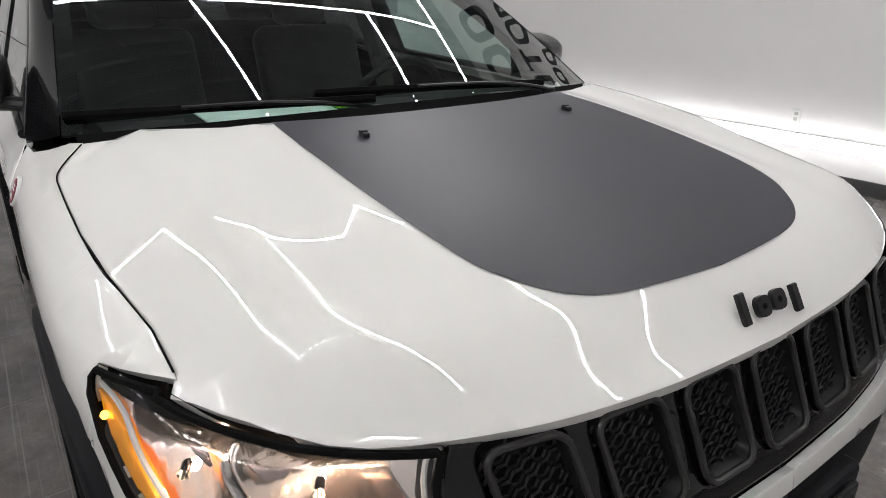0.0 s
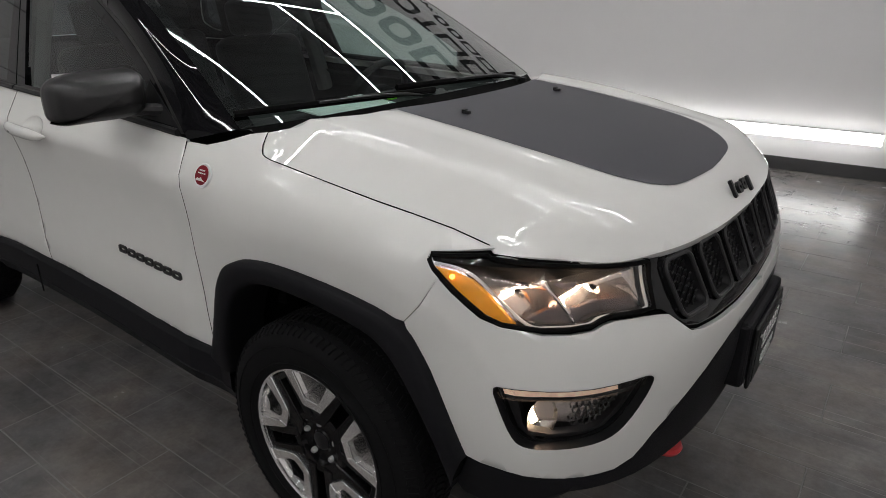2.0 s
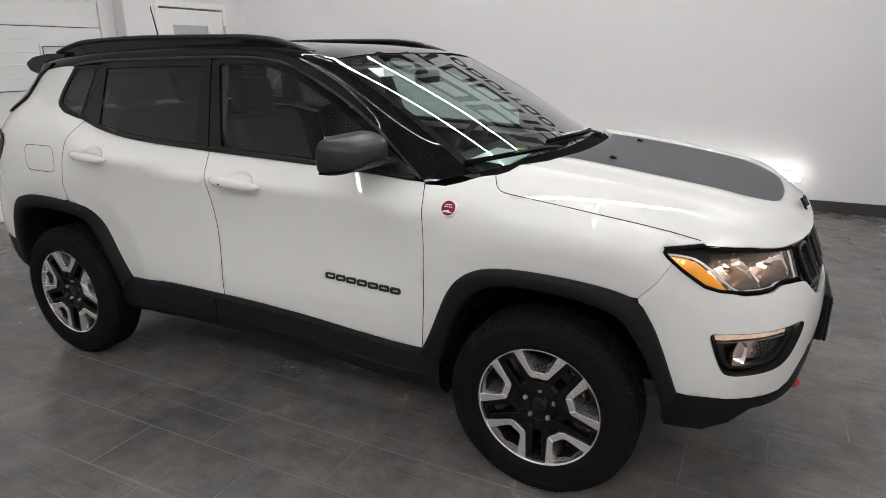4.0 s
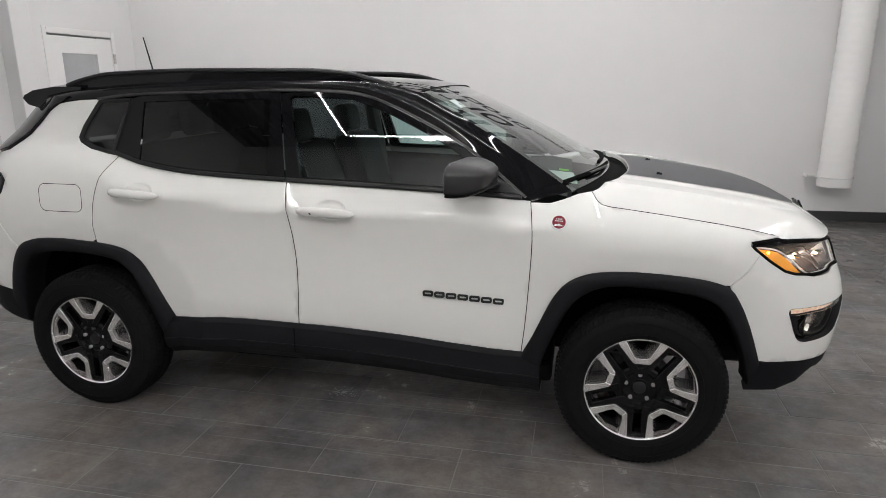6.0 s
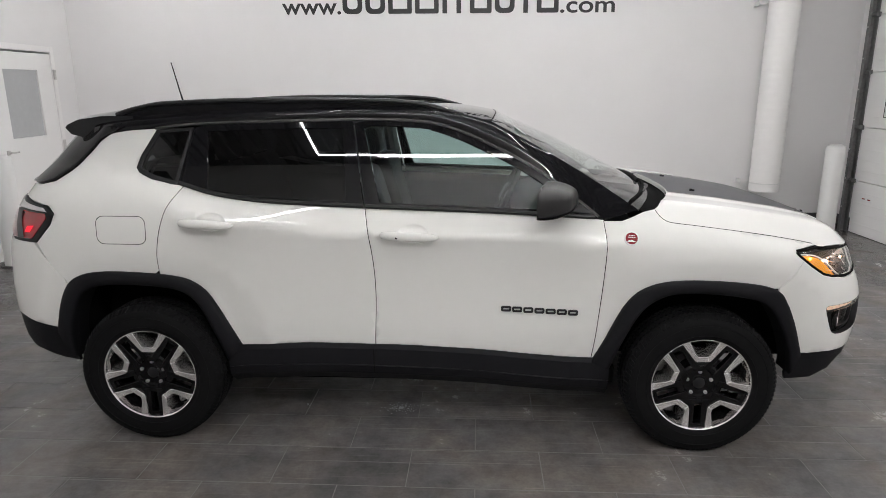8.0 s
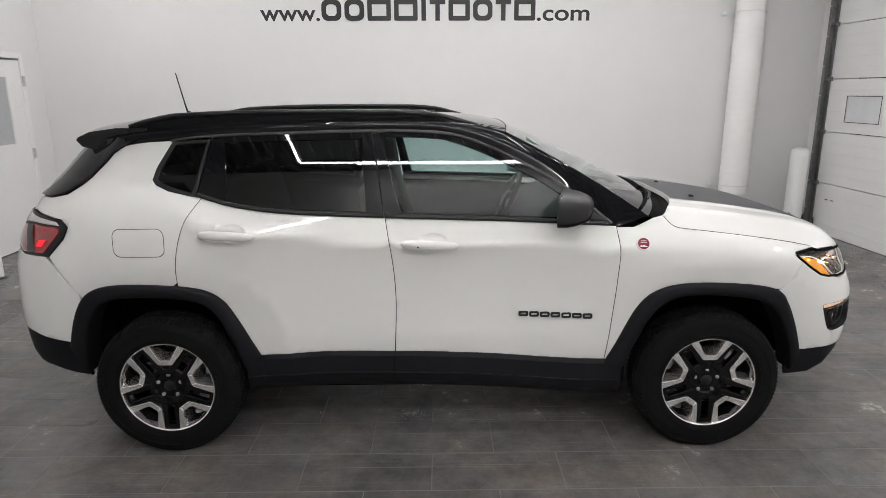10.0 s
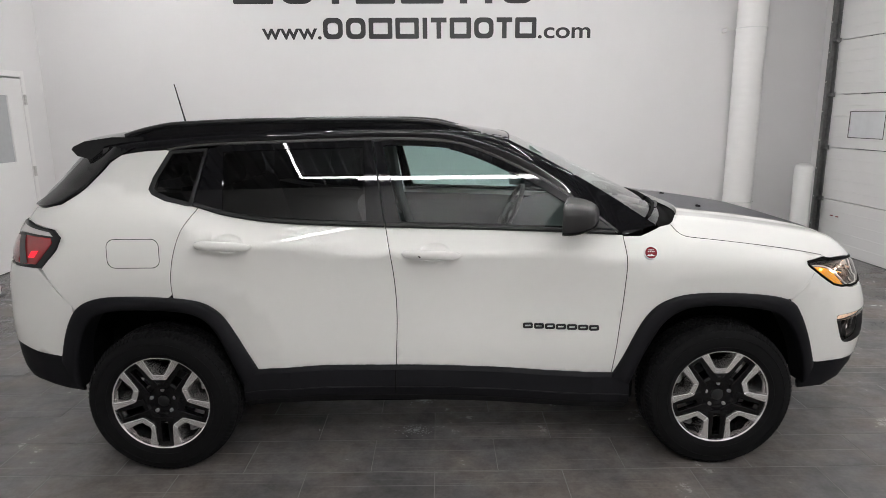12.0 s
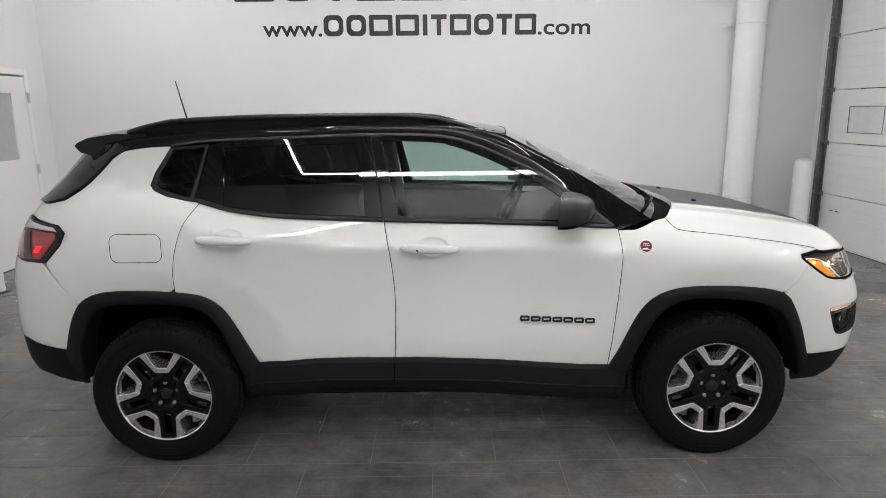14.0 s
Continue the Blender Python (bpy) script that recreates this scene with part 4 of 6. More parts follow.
    part("seam", box((0.004, 0.004, 0.115), at=(-0.21, s * 0.908, 0.455)), DARK, car)

    # front bumper skin with a fog lamp pocket
    fog_loop = sx([(1.856, 0.722), (1.90, 0.731), (2.0, 0.736)]) + sw([(0.68, 0.740), (0.634, 0.736), (0.636, 0.712), (0.68, 0.645), (0.712, 0.612), (0.75, 0.598)]) + sx([(1.98, 0.590), (1.922, 0.588), (1.895, 0.607), (1.868, 0.672)])
    fog_loop = [(u, z + 0.006) for u, z in rope(fog_loop, 3, closed=True)]
    lowline = sx([(1.773, 0.495), (1.81, 0.494), (1.88, 0.502)]) + sw([(0.80, 0.506), (0.74, 0.505), (0.68, 0.506), (0.64, 0.525), (0.60, 0.578), (0.53, 0.625), (0.46, 0.658), (0.38, 0.690), (0.3, 0.712), (0.18, 0.724), (0.0005, 0.727)])
    grill_low = sw([(0.0005, 0.765), (0.2, 0.768), (0.35, 0.776), (0.44, 0.785), (0.49, 0.798), (0.525, 0.828), (0.55, 0.852), (0.583, 0.860)])
    loop = sx(tuck([p for p in ARCH_F if p[0] > 1.635][::-1], 1.318)) + sx(list(BUMP_SEAM)) + sx(HL_SIDE[::-1])[2:] + sw([(w, z - 0.005) for w, z in HL_LOW[::-1]]) + grill_low[::-1] + lowline[::-1]
    bumper = panel("front_bumper", loop, f, WHITE, car, holes=[fog_loop], step=0.035, inset=0.0005)
    # lower cladding of the nose
    lowc = [(u, z - 0.004) for u, z in lowline]
    loop = lowc + sw([(0.0005, 0.44), (0.3, 0.44), (0.6, 0.445)]) + sx([(2.0, 0.452), (1.94, 0.398), (1.86, 0.355), (1.74, 0.342), (1.728, 0.38)])
    panel("lower_cladding", loop, on(s, -0.004), PLASTIC, car, step=0.045)
    # fog lamp unit in its pocket
    fog = panel("fog_lamp", [(u, z) for u, z in fog_loop], on(s, -0.062), LAMPDARK, car, step=0.04, thick=0.0, inset=0.0, roll=0)
    wallv, wallf = [], []
    for i, (u, z) in enumerate(fog_loop):
        wallv += [body_at(u, z, s), on(s, -0.062)(u, z)]
    k = len(fog_loop)
    wallf = [(2 * i, 2 * i + 1, 2 * ((i + 1) % k) + 1, 2 * ((i + 1) % k)) for i in range(k)]
    link("bezel", wallv, wallf, TRIM, fog)
    band = sx([(1.858, 0.721), (1.90, 0.729), (2.0, 0.734)]) + sw([(0.68, 0.737), (0.638, 0.734), (0.644, 0.712), (0.70, 0.711)]) + sx([(1.96, 0.706), (1.864, 0.695)])
    band = [(u, z + 0.006) for u, z in band]
    panel("day_light", band, on(s, -0.006), SMOKE, fog, step=0.03, thick=0.008, inset=0.001)
    band2 = sx([(1.866, 0.717), (1.90, 0.724), (2.0, 0.729)]) + sw([(0.735, 0.731), (0.70, 0.732), (0.70, 0.715), (0.735, 0.714)]) + sx([(1.96, 0.710), (1.872, 0.700)])
    band2 = [(u, z + 0.006) for u, z in band2]
    panel("day_light_strip", band2, on(s, -0.022), DRL, fog, step=0.03, thick=0.0, inset=0.0, roll=0)
    lip = sx([(1.870, 0.692), (1.96, 0.703)]) + sw([(0.70, 0.708), (0.648, 0.708), (0.69, 0.648), (0.718, 0.618), (0.75, 0.605)]) + sx([(1.98, 0.597), (1.925, 0.596), (1.90, 0.612)])
    hole = sx([(1.905, 0.688), (1.96, 0.695)]) + sw([(0.72, 0.698), (0.674, 0.697), (0.70, 0.656), (0.73, 0.626), (0.76, 0.616)]) + sx([(1.97, 0.610), (1.925, 0.612), (1.913, 0.628)])
    lip, hole = [(u, z + 0.006) for u, z in lip], [(u, z + 0.006) for u, z in hole]
    panel("surround", lip, on(s, -0.026), TRIM, fog, holes=[hole], step=0.03, thick=0.02)
    c = Vector(on(s, -0.05)(ux(1.945, 0.652), 0.652))
    lampm = Matrix.Translation(c) @ Matrix.Rotation(radians(-90 + s * 32), 4, "Z")
    part("fog_bulb", lathe([(0.0005, 0.0), (0.014, 0.003), (0.024, 0.009)], 24), BULB, fog, m=lampm @ pose(0, -0.016, 0) @ Matrix.Diagonal((0.7, 1, 1.2, 1)), smooth=True)
    part("reflector", lathe([(0.016, -0.024), (0.030, -0.012), (0.040, 0.006), (0.046, 0.024)], 28), CHROME, fog, m=lampm @ Matrix.Diagonal((0.8, 1, 1.15, 1)), smooth=True)
    hexes = []
    for i in range(8):
        for j in range(4):
            zz = 0.634 + j * 0.017
            w0 = 0.772 - i * 0.0125 - (0.007 if j % 2 else 0)
            p = Vector(on(s, -0.045)(uw(w0, zz), zz))
            d = (Vector(on(s, -0.045)(uw(w0 - 0.01, zz), zz)) - p).normalized()
            ring = [p + d * 0.0075 * math.cos(a * math.tau / 6) + Vector((0, 0, 0.0095 * math.sin(a * math.tau / 6))) for a in range(6)]
            hexes.append(tube(ring, 0.0024, 4, closed=True))
    part("mesh_insert", merge(*hexes), LAMPDARK, fog, "dark honeycomb mesh")
    back_loop = sx([(1.93, 0.700)]) + sw([(0.775, 0.704), (0.70, 0.706), (0.672, 0.702), (0.70, 0.655), (0.73, 0.632), (0.775, 0.626)]) + sx([(1.945, 0.632)])
    panel("mesh_back", back_loop, on(s, -0.053), REFLECT, fog, step=0.02, thick=0.0, inset=0.0, roll=0)

    # headlamp: dark shell, chrome bowls, amber side marker, clear lens
    lens_loop = sx(HL_SIDE[::-1]) + sw(HL_LOW[::-1]) + sw(HL_IN[::-1]) + sw(HL_TOP[::-1]) + sx([(1.80, 1.004)])
    wells = [(uw(0.820, 0.93), 0.928, 0.080, 0.06), (uw(0.695, 0.93), 0.930, 0.085, 0.06)]

    def bowl_at(u, z, s=s, wells=wells):
        ridge = (wells[0][0] + wells[1][0]) / 2 + 0.6 * (0.92 - z)
        wu, wz, ra, rb = wells[0] if u < ridge else wells[1]
        d = clamp(1 - ((u - wu - 0.5 * (0.92 - z)) / (ra * 1.15)) ** 2)
        rib = 0.0011 * math.cos((u - wu) * 620) * ease(z, wz + 0.004, wz + 0.012) * (1 if u < ridge else 0.35)
        return on(s, -0.020 - 0.052 * d - 0.05 * clamp(z - 0.86, 0, 0.09) + rib)(u, z)

    hl = panel("headlamp", lens_loop, bowl_at, REFLECT, car, step=0.007, thick=0.0, inset=0.0, roll=0)
    dl = densify(lens_loop, 0.03)
    wallv = []
    for u, z in dl:
        wallv += [on(s, -0.001)(u, z), on(s, -0.078)(u, z)]
    k = len(dl)
    link("bezel", wallv, [(2 * i, 2 * i + 1, 2 * ((i + 1) % k) + 1, 2 * ((i + 1) % k)) for i in range(k)], DARK, hl)
    panel("lens", lens_loop, on(s, 0.0), LENS, hl, step=0.04, thick=0.0, inset=0.004, roll=0)
    rim_in = shrink(dl if area(dl) > 0 else dl[::-1], 0.006)
    part("seal", tube([on(s, -0.001)(*p) for p in rim_in], 0.0055, 6, closed=True), DARK, hl, smooth=True)
    amb = sx([(1.699, 0.974), (1.75, 0.973), (1.792, 0.962), (1.842, 0.922), (1.895, 0.871), (1.865, 0.872), (1.825, 0.886), (1.76, 0.928), (1.714, 0.964)])
    panel("side_marker", amb, on(s, -0.008), AMBER, hl, step=0.02, thick=0.014, inset=0.003, label="amber side marker lens")
    brow = sx([(1.688, 0.990), (1.74, 0.998), (1.80, 1.002)]) + sw(HL_TOP) + sw([(0.562, 0.964), (0.64, 0.971), (0.72, 0.980)]) + sx([(1.90, 0.985), (1.80, 0.984), (1.70, 0.980)])
    panel("brow", brow, on(s, -0.010), DARK, hl, step=0.03, thick=0.012, inset=0.002, roll=0, label="black upper lamp bezel")
    # Dark patches added where the bowl reads dark; not parts of the lamp.
    for patch in (sw([(0.755, 0.968), (0.715, 0.964), (0.728, 0.948), (0.748, 0.944)]), sw([(0.805, 0.974), (0.79, 0.973), (0.798, 0.950)])):
        panel("bowl_shade", patch, on(s, -0.036), SMOKECHROME, hl, step=0.02, thick=0.006, inset=0.0, roll=0, label="added dark patch in the lamp bowl")
    c = Vector(on(s, -0.004)(ux(1.752, 0.957), 0.957))
    bm = bmesh.new()
    bmesh.ops.create_uvsphere(bm, u_segments=10, v_segments=8, radius=0.0055)
    part("marker_bulb", bm, AMBERGLOW, hl, m=Matrix.Translation(c), smooth=True)
    for wu, wz, ra, rb in wells:
        c = Vector(on(s, -0.052)(wu, wz + 0.012))
        m = Matrix.Translation(c) @ Matrix.Rotation(radians(-90 + s * 30), 4, "Z")
        part("bulb", lathe([(0.003, 0.016), (0.004, 0.012), (0.004, -0.008), (0.002, -0.012)], 14), BULB, hl, m=m, smooth=True)
    shelf = sx([(1.905, 0.880)]) + sw([(0.79, 0.903), (0.74, 0.905), (0.70, 0.912), (0.65, 0.908), (0.605, 0.906), (0.600, 0.882), (0.66, 0.886), (0.71, 0.886), (0.735, 0.878), (0.79, 0.876)])
    panel("bezel_shelf", shelf, on(s, -0.03), SMOKECHROME, hl, step=0.03, thick=0.02, inset=0.0, roll=0, label="smoked chrome lamp shelf")
    panel("bezel_side", sw([(0.584, 0.965), (0.566, 0.968), (0.586, 0.880), (0.600, 0.882)]), on(s, -0.022), LAMPDARK, hl, step=0.03, thick=0.02, inset=0.0, roll=0)
    spine = [(wells[0][0] + wells[1][0]) / 2 + 0.6 * (0.92 - z) for z in (0.968, 0.95, 0.935, 0.92, 0.908, 0.898)]
    ribbon = [on(s, -0.018 - 0.05 * clamp(z - 0.86, 0, 0.09))(u, z) for u, z in zip(spine, (0.968, 0.95, 0.935, 0.92, 0.908, 0.898))]
    part("chrome_fin", tube(rope(ribbon, 3), lambda t: 0.005 + 0.004 * t, 8, flat=0.6), CHROME, hl, smooth=True)
    for wu, wz, ra, rb in wells:
        c = Vector(on(s, -0.034)(wu, wz + 0.012))
        m = Matrix.Translation(c) @ Matrix.Rotation(radians(-90 + s * 30), 4, "Z")
        part("bulb_shield", lathe([(0.0005, -0.008), (0.005, -0.007), (0.007, -0.002), (0.0075, 0.016)], 14), CHROME, hl, m=m, smooth=True)
    edge = sx([(1.700, 0.978), (1.75, 0.977), (1.797, 0.965), (1.851, 0.924), (1.912, 0.875)]) + sw([(0.79, 0.872), (0.735, 0.874), (0.71, 0.883), (0.66, 0.882), (0.60, 0.878), (0.592, 0.905), (0.572, 0.968)])
    part("light_guide", tube([on(s, -0.012)(*p) for p in rope(edge, 4)], 0.0035, 6), mat("light_guide", (0.75, 0.74, 0.72), 0.25, var=0.04), hl, "clear light guide strip")

# ---- nose: grille panel with seven slots ----
def nose_at(y, z):
    """The nose skin by y and z."""
    p = body_at(uw(max(abs(y), 0.0005), z), z, 1)
    return (p[0], y, z)


loop = [(-0.585, 0.866), (-0.55, 0.967), (-0.4, 0.968), (-0.2, 0.964), (0, 0.962), (0.2, 0.964), (0.4, 0.968), (0.55, 0.967), (0.585, 0.866), (0.553, 0.857), (0.527, 0.833), (0.49, 0.803), (0.44, 0.789), (0.35, 0.78), (0.2, 0.772), (0, 0.769), (-0.2, 0.772), (-0.35, 0.78), (-0.44, 0.789), (-0.49, 0.803), (-0.527, 0.833), (-0.553, 0.857)]


def slot_loop(c, grow=0.0):
    lean = -0.055 * c
    hw = 0.055 + grow
    z0, z1 = 0.812 + 0.03 * abs(c) - grow, 0.952 + grow
    return [(c + x + lean * (0.9 - z) / 0.16, z) for x, z in rounded(-hw, z0, hw, z1, 0.022 + grow * 0.5)]


slots = [-0.456 + 0.152 * k for k in range(7)]
grille = panel("grille", loop, lambda y, z: tuple(Vector(nose_at(y, z)) + Vector((-0.012, 0, 0))), BLACK, car, holes=[slot_loop(c, 0.006) for c in slots], step=0.035, out=(1, 0, 0), thick=0.03)
panel("grille_back", [(-0.56, 0.78), (-0.56, 0.975), (0.56, 0.975), (0.56, 0.78)], lambda y, z: tuple(Vector(nose_at(y, z)) + Vector((-0.06, 0, 0))), DARK, grille, step=0.06, out=(1, 0, 0), thick=0, roll=0)
for c in slots:
    pts = [Vector(nose_at(*p)) + Vector((-0.004, 0, 0)) for p in slot_loop(c)]
    rim = part("slot_rim", tube(pts, 0.0055, 8, closed=True, up=(1, 0, 0)), MIRRORCAP, grille, smooth=True)
    inner = [Vector(nose_at(*p)) + Vector((-0.035, 0, 0)) for p in slot_loop(c, -0.006)]
    v = [q for a, b in zip(pts, inner) for q in (a, b)]
    n = len(pts)
    link("slot_wall", v, [(2 * i, 2 * i + 1, 2 * ((i + 1) % n) + 1, 2 * ((i + 1) % n)) for i in range(n)], TRIM, rim)
    comb = []
    for i in range(-3, 4):
        for j in range(9):
            y, z = c + i * 0.0175, 0.815 + 0.02 * j + (0.01 if i % 2 else 0)
            if inside((y, z), slot_loop(c, -0.002)):
                q = Vector(nose_at(y, z)) + Vector((-0.022, 0, 0))
                comb.append(tube([q + Vector((0, 0.0115 * math.cos(a * math.tau / 6), 0.0115 * math.sin(a * math.tau / 6))) for a in range(6)], 0.0024, 4, closed=True, up=(1, 0, 0)))
    part("honeycomb", merge(*comb), TRIM, rim)

# front plate on its bracket, tow hooks, lower grille
plate = part("plate_bracket", box((0.06, 0.40, 0.19), 0.012, at=(2.193, 0.01, 0.60)), PLASTIC, car)
part("plate_holder", box((0.012, 0.335, 0.185), 0.006, at=(2.230, 0.01, 0.585)), TRIM, plate)
pl = part("plate", box((0.003, 0.30, 0.15), 0.001, 1, at=(2.2375, 0.01, 0.585)), INK, plate, "black dealer plate with white bars")
for i, (w, z, h) in enumerate(((0.22, 0.627, 0.026), (0.2, 0.597, 0.012), (0.17, 0.553, 0.020), (0.13, 0.530, 0.008))):
    n = 6 if h > 0.02 else 9
    for k in range(n):
        part("bar", box((0.002, w / n * 0.6, h), at=(2.240, 0.01 - w / 2 + (k + 0.5) * w / n, z)), WHITEPLASTIC, pl)
for y in (-0.13, 0.13):
    part("screw", tube([(2.236, y, 0.648), (2.243, y, 0.648)], 0.006, 10), STEEL, pl)
for s in (-1, 1):
    hook = rope(((2.03, s * 0.455, 0.42), (2.105, s * 0.455, 0.428), (2.135, s * 0.44, 0.43), (2.135, s * 0.41, 0.43), (2.105, s * 0.395, 0.428), (2.03, s * 0.395, 0.42)), 5)
    part("tow_hook", tube(hook, 0.013, 8), REDPAINT, car, "red painted tow hook", smooth=True)
# ---- hood ----
HOOD_C = natural((0.95, 1.2, 1.45, 1.7, 1.9, 2.05, 2.15, 2.25), (1.203, 1.1861, 1.1591, 1.1232, 1.0842, 1.031, 0.982, 0.93))


def hood_half(x):
    return HALF_W(x)


LIP_Y = (0.58, 0.66, 0.73, 0.79)


def lip_z(y):
    return 0.966 + 0.014 * clamp(abs(y) / 0.8) + 0.020 * ease(abs(y), 0.62, 0.79)


LIP_X = [body_at(uw(y, lip_z(y)), lip_z(y))[0] + 0.007 for y in LIP_Y]
FRONT = hermite((0.0, 0.2, 0.4) + LIP_Y, (2.134, 2.127, 2.101, *LIP_X))


def hood_front(y):
    return FRONT(abs(y))


def hood_z(x, y):
    w = hood_half(x)
    t = min(abs(y) / w, 1.1)
    c, e = HOOD_C(x), HOOD_E(x)
    tc = hermite((1.1, 1.31, 1.457, 1.569, 1.662, 1.9), (0.775, 0.747, 0.724, 0.703, 0.681, 0.62))(x) / w
    inner, outer = 0.095 * (t / tc) ** 2.4, 1 - 5.0 * (1 - t)
    sharp = 0.5 * (inner + outer + math.sqrt((inner - outer) ** 2 + 0.0012 + 0.05 * ease(x, 1.5, 2.0)))
    z = c - (c - e) * sharp
    z += 0.006 * (1 - ease(abs(y), 0.425, 0.49)) * (1 - ease(x, 1.75, 2.0)) - 0.003 * (1 - ease(x, 1.75, 2.0))
    back = clamp((x - (hood_front(y) - 0.16)) / 0.16)
    floor_z = lip_z(y)
    z = z + (min(floor_z, z) - z) * back**3
    return z




def hood_rear(y):
    return 1.262 - 0.182 * (abs(y) / HALF_W(1.082)) ** 2.6


loop = [(hood_rear(y), y) for y in [HALF_W(1.082) * (i / 15 - 1) for i in range(31)]]
side = [(x, hood_half(x)) for x in (1.082, 1.09, 1.10, 1.112, 1.125, 1.14, 1.16, 1.25, 1.4, 1.55, 1.7, 1.79)]
loop += side + [(hood_front(y), y) for y in [0.79 - 1.58 * i / 40 for i in range(41)]] + [(x, -y) for x, y in reversed(side)]
hood_map = lambda x, y: (x, y, hood_z(x, y))
hood = panel("hood", loop, hood_map, WHITE, car, step=0.03, thick=0.02, inset=0.0012, out=(0.3, 0, 1), roll=0.0015)
for s in (-1, 1):
    part("hood_seal", tube([(x, s * hood_half(x), HOOD_E(x) - 0.0015) for x in (1.084, 1.09, 1.10, 1.112, 1.125, 1.14, 1.16, 1.2, 1.25, 1.3, 1.4, 1.5, 1.6, 1.7, 1.79)], 0.0015, 6), DARK, hood)
half = [(1.232, 0.414)] + rope([(1.4, 0.422), (1.65, 0.418), (1.85, 0.397), (1.93, 0.358), (1.978, 0.305), (2.003, 0.235), (2.0155, 0.12), (2.022, 0.0)], 5)
dec = half + [(x, -y) for x, y in reversed(half[:-1])]
dec += [(hood_rear(y) + 0.008, y) for y in (-0.3, -0.2, -0.1, 0, 0.1, 0.2, 0.3)]
panel("hood_decal", dec, hood_map, DECAL, hood, step=0.03, thick=0.0, inset=0.0, lift=0.0016, out=(0.3, 0, 1), roll=0, label="matt charcoal hood decal")
for s in (-1, 1):
    c = Vector(hood_map(1.395, s * 0.285))
    nz = part("washer_nozzle", merge(box((0.026, 0.014, 0.010), 0.003, at=(0, 0, 0.0055)), box((0.012, 0.016, 0.005), 0.002, at=(-0.005, 0, 0.0115))), TRIM, hood, m=Matrix.Translation(c))
emx, emz = 2.118, 0
for k, (w, h, dz) in enumerate(((0.028, 0.05, -0.004), (0.034, 0.032, -0.008), (0.034, 0.032, -0.008), (0.030, 0.044, -0.014))):
    y = -0.046 + k * 0.043
    z0 = 1.008 + dz
    x0 = next((x / 1000 for x in range(2000, 2200) if hood_z(x / 1000, y) < z0), 2.12)
    bm = hollow(w, h, 0.0105, 0.012) if k in (1, 2) else box((w * 0.6, 0.006, h), 0.002, at=(w * 0.5, -0.003, h / 2))
    m = Matrix.Translation((x0 + 0.012, y, z0)) @ Matrix.Rotation(radians(90), 4, "Z") @ Matrix.Rotation(radians(-30), 4, "X") @ Matrix.Translation((-w / 2, 0, -h / 2)) @ Matrix.Diagonal((1, 1.5, 1, 1))
    part("emblem", bm, TRIM, hood, m=m, label="dark grey emblem block")

# ---- greenhouse ----
FRAME_TOP = rope(((0.845, 1.122), (0.712, 1.227), (0.609, 1.304), (0.48, 1.382), (0.349, 1.447), (0.218, 1.505), (0.086, 1.547), (-0.073, 1.564), (-0.311, 1.568), (-0.706, 1.560), (-1.072, 1.548), (-1.254, 1.527)), 4)


def screen_at(a, b):
    """Windscreen: a from foot to head, b across from -1 to 1."""
    q = abs(b)
    x0, z0, w0 = 1.175 - 0.172 * q**2.2, 1.188 - 0.029 * q**2, 0.775
    x1, z1, w1 = 0.365 - 0.035 * q**2.4, 1.575 - 0.024 * q**2.2, 0.655
    bow = 0.014 * math.sin(math.pi * a)
    return (x0 + (x1 - x0) * a + bow * 0.55, b * (w0 + (w1 - w0) * a), z0 + (z1 - z0) * a + bow * 0.8)


def roof_at(a, b):
    """Roof: a from front to rear, b across from -1 to 1."""
    q = abs(b)
    xf, xr = 0.365 - 0.035 * q**2.4, -1.60 + 0.03 * q * q
    x = xf + (xr - xf) * a
    c = hermite((-1.65, -1.45, -1.0, -0.4, 0.0, 0.25, 0.37), (1.585, 1.607, 1.626, 1.633, 1.622, 1.598, 1.575))(x)
    e = hermite((-1.6, -1.4, -1.0, -0.3, 0.0, 0.2, 0.33), (1.545, 1.565, 1.59, 1.606, 1.602, 1.582, 1.551))(x)
    w = hermite((-1.6, -1.2, -0.5, 0.1, 0.33), (0.625, 0.645, 0.655, 0.658, 0.655))(x)
    return (x, b * w, c - (c - e) * q**3)


sheet("windscreen", lambda a, b: screen_at(a, 2 * b - 1), 16, 28, SCREEN, car)
# dark ceramic border of the windscreen
def border_at(s):
    return lambda a, b: tuple(Vector(screen_at(a, s * (1.0 - 0.05 * b))) + Vector((0.001, 0, -0.004)))


for s in (-1, 1):
    sheet("windscreen_border", border_at(s), 14, 2, BLACK, car)
sheet("windscreen_header", lambda a, b: tuple(Vector(screen_at(0.95 + 0.05 * a, 2 * b - 1)) + Vector((-0.002, 0, -0.004))), 2, 24, BLACK, car)
sheet("roof", lambda a, b: roof_at(a, 2 * b - 1), 36, 30, BLACK, car, "gloss black painted roof")
part("roof_seam", tube([tuple(Vector(roof_at(0.0, b / 10 - 1)) + Vector((0.0, 0, -0.001))) for b in range(21)], 0.0025, 6), DARK, car)

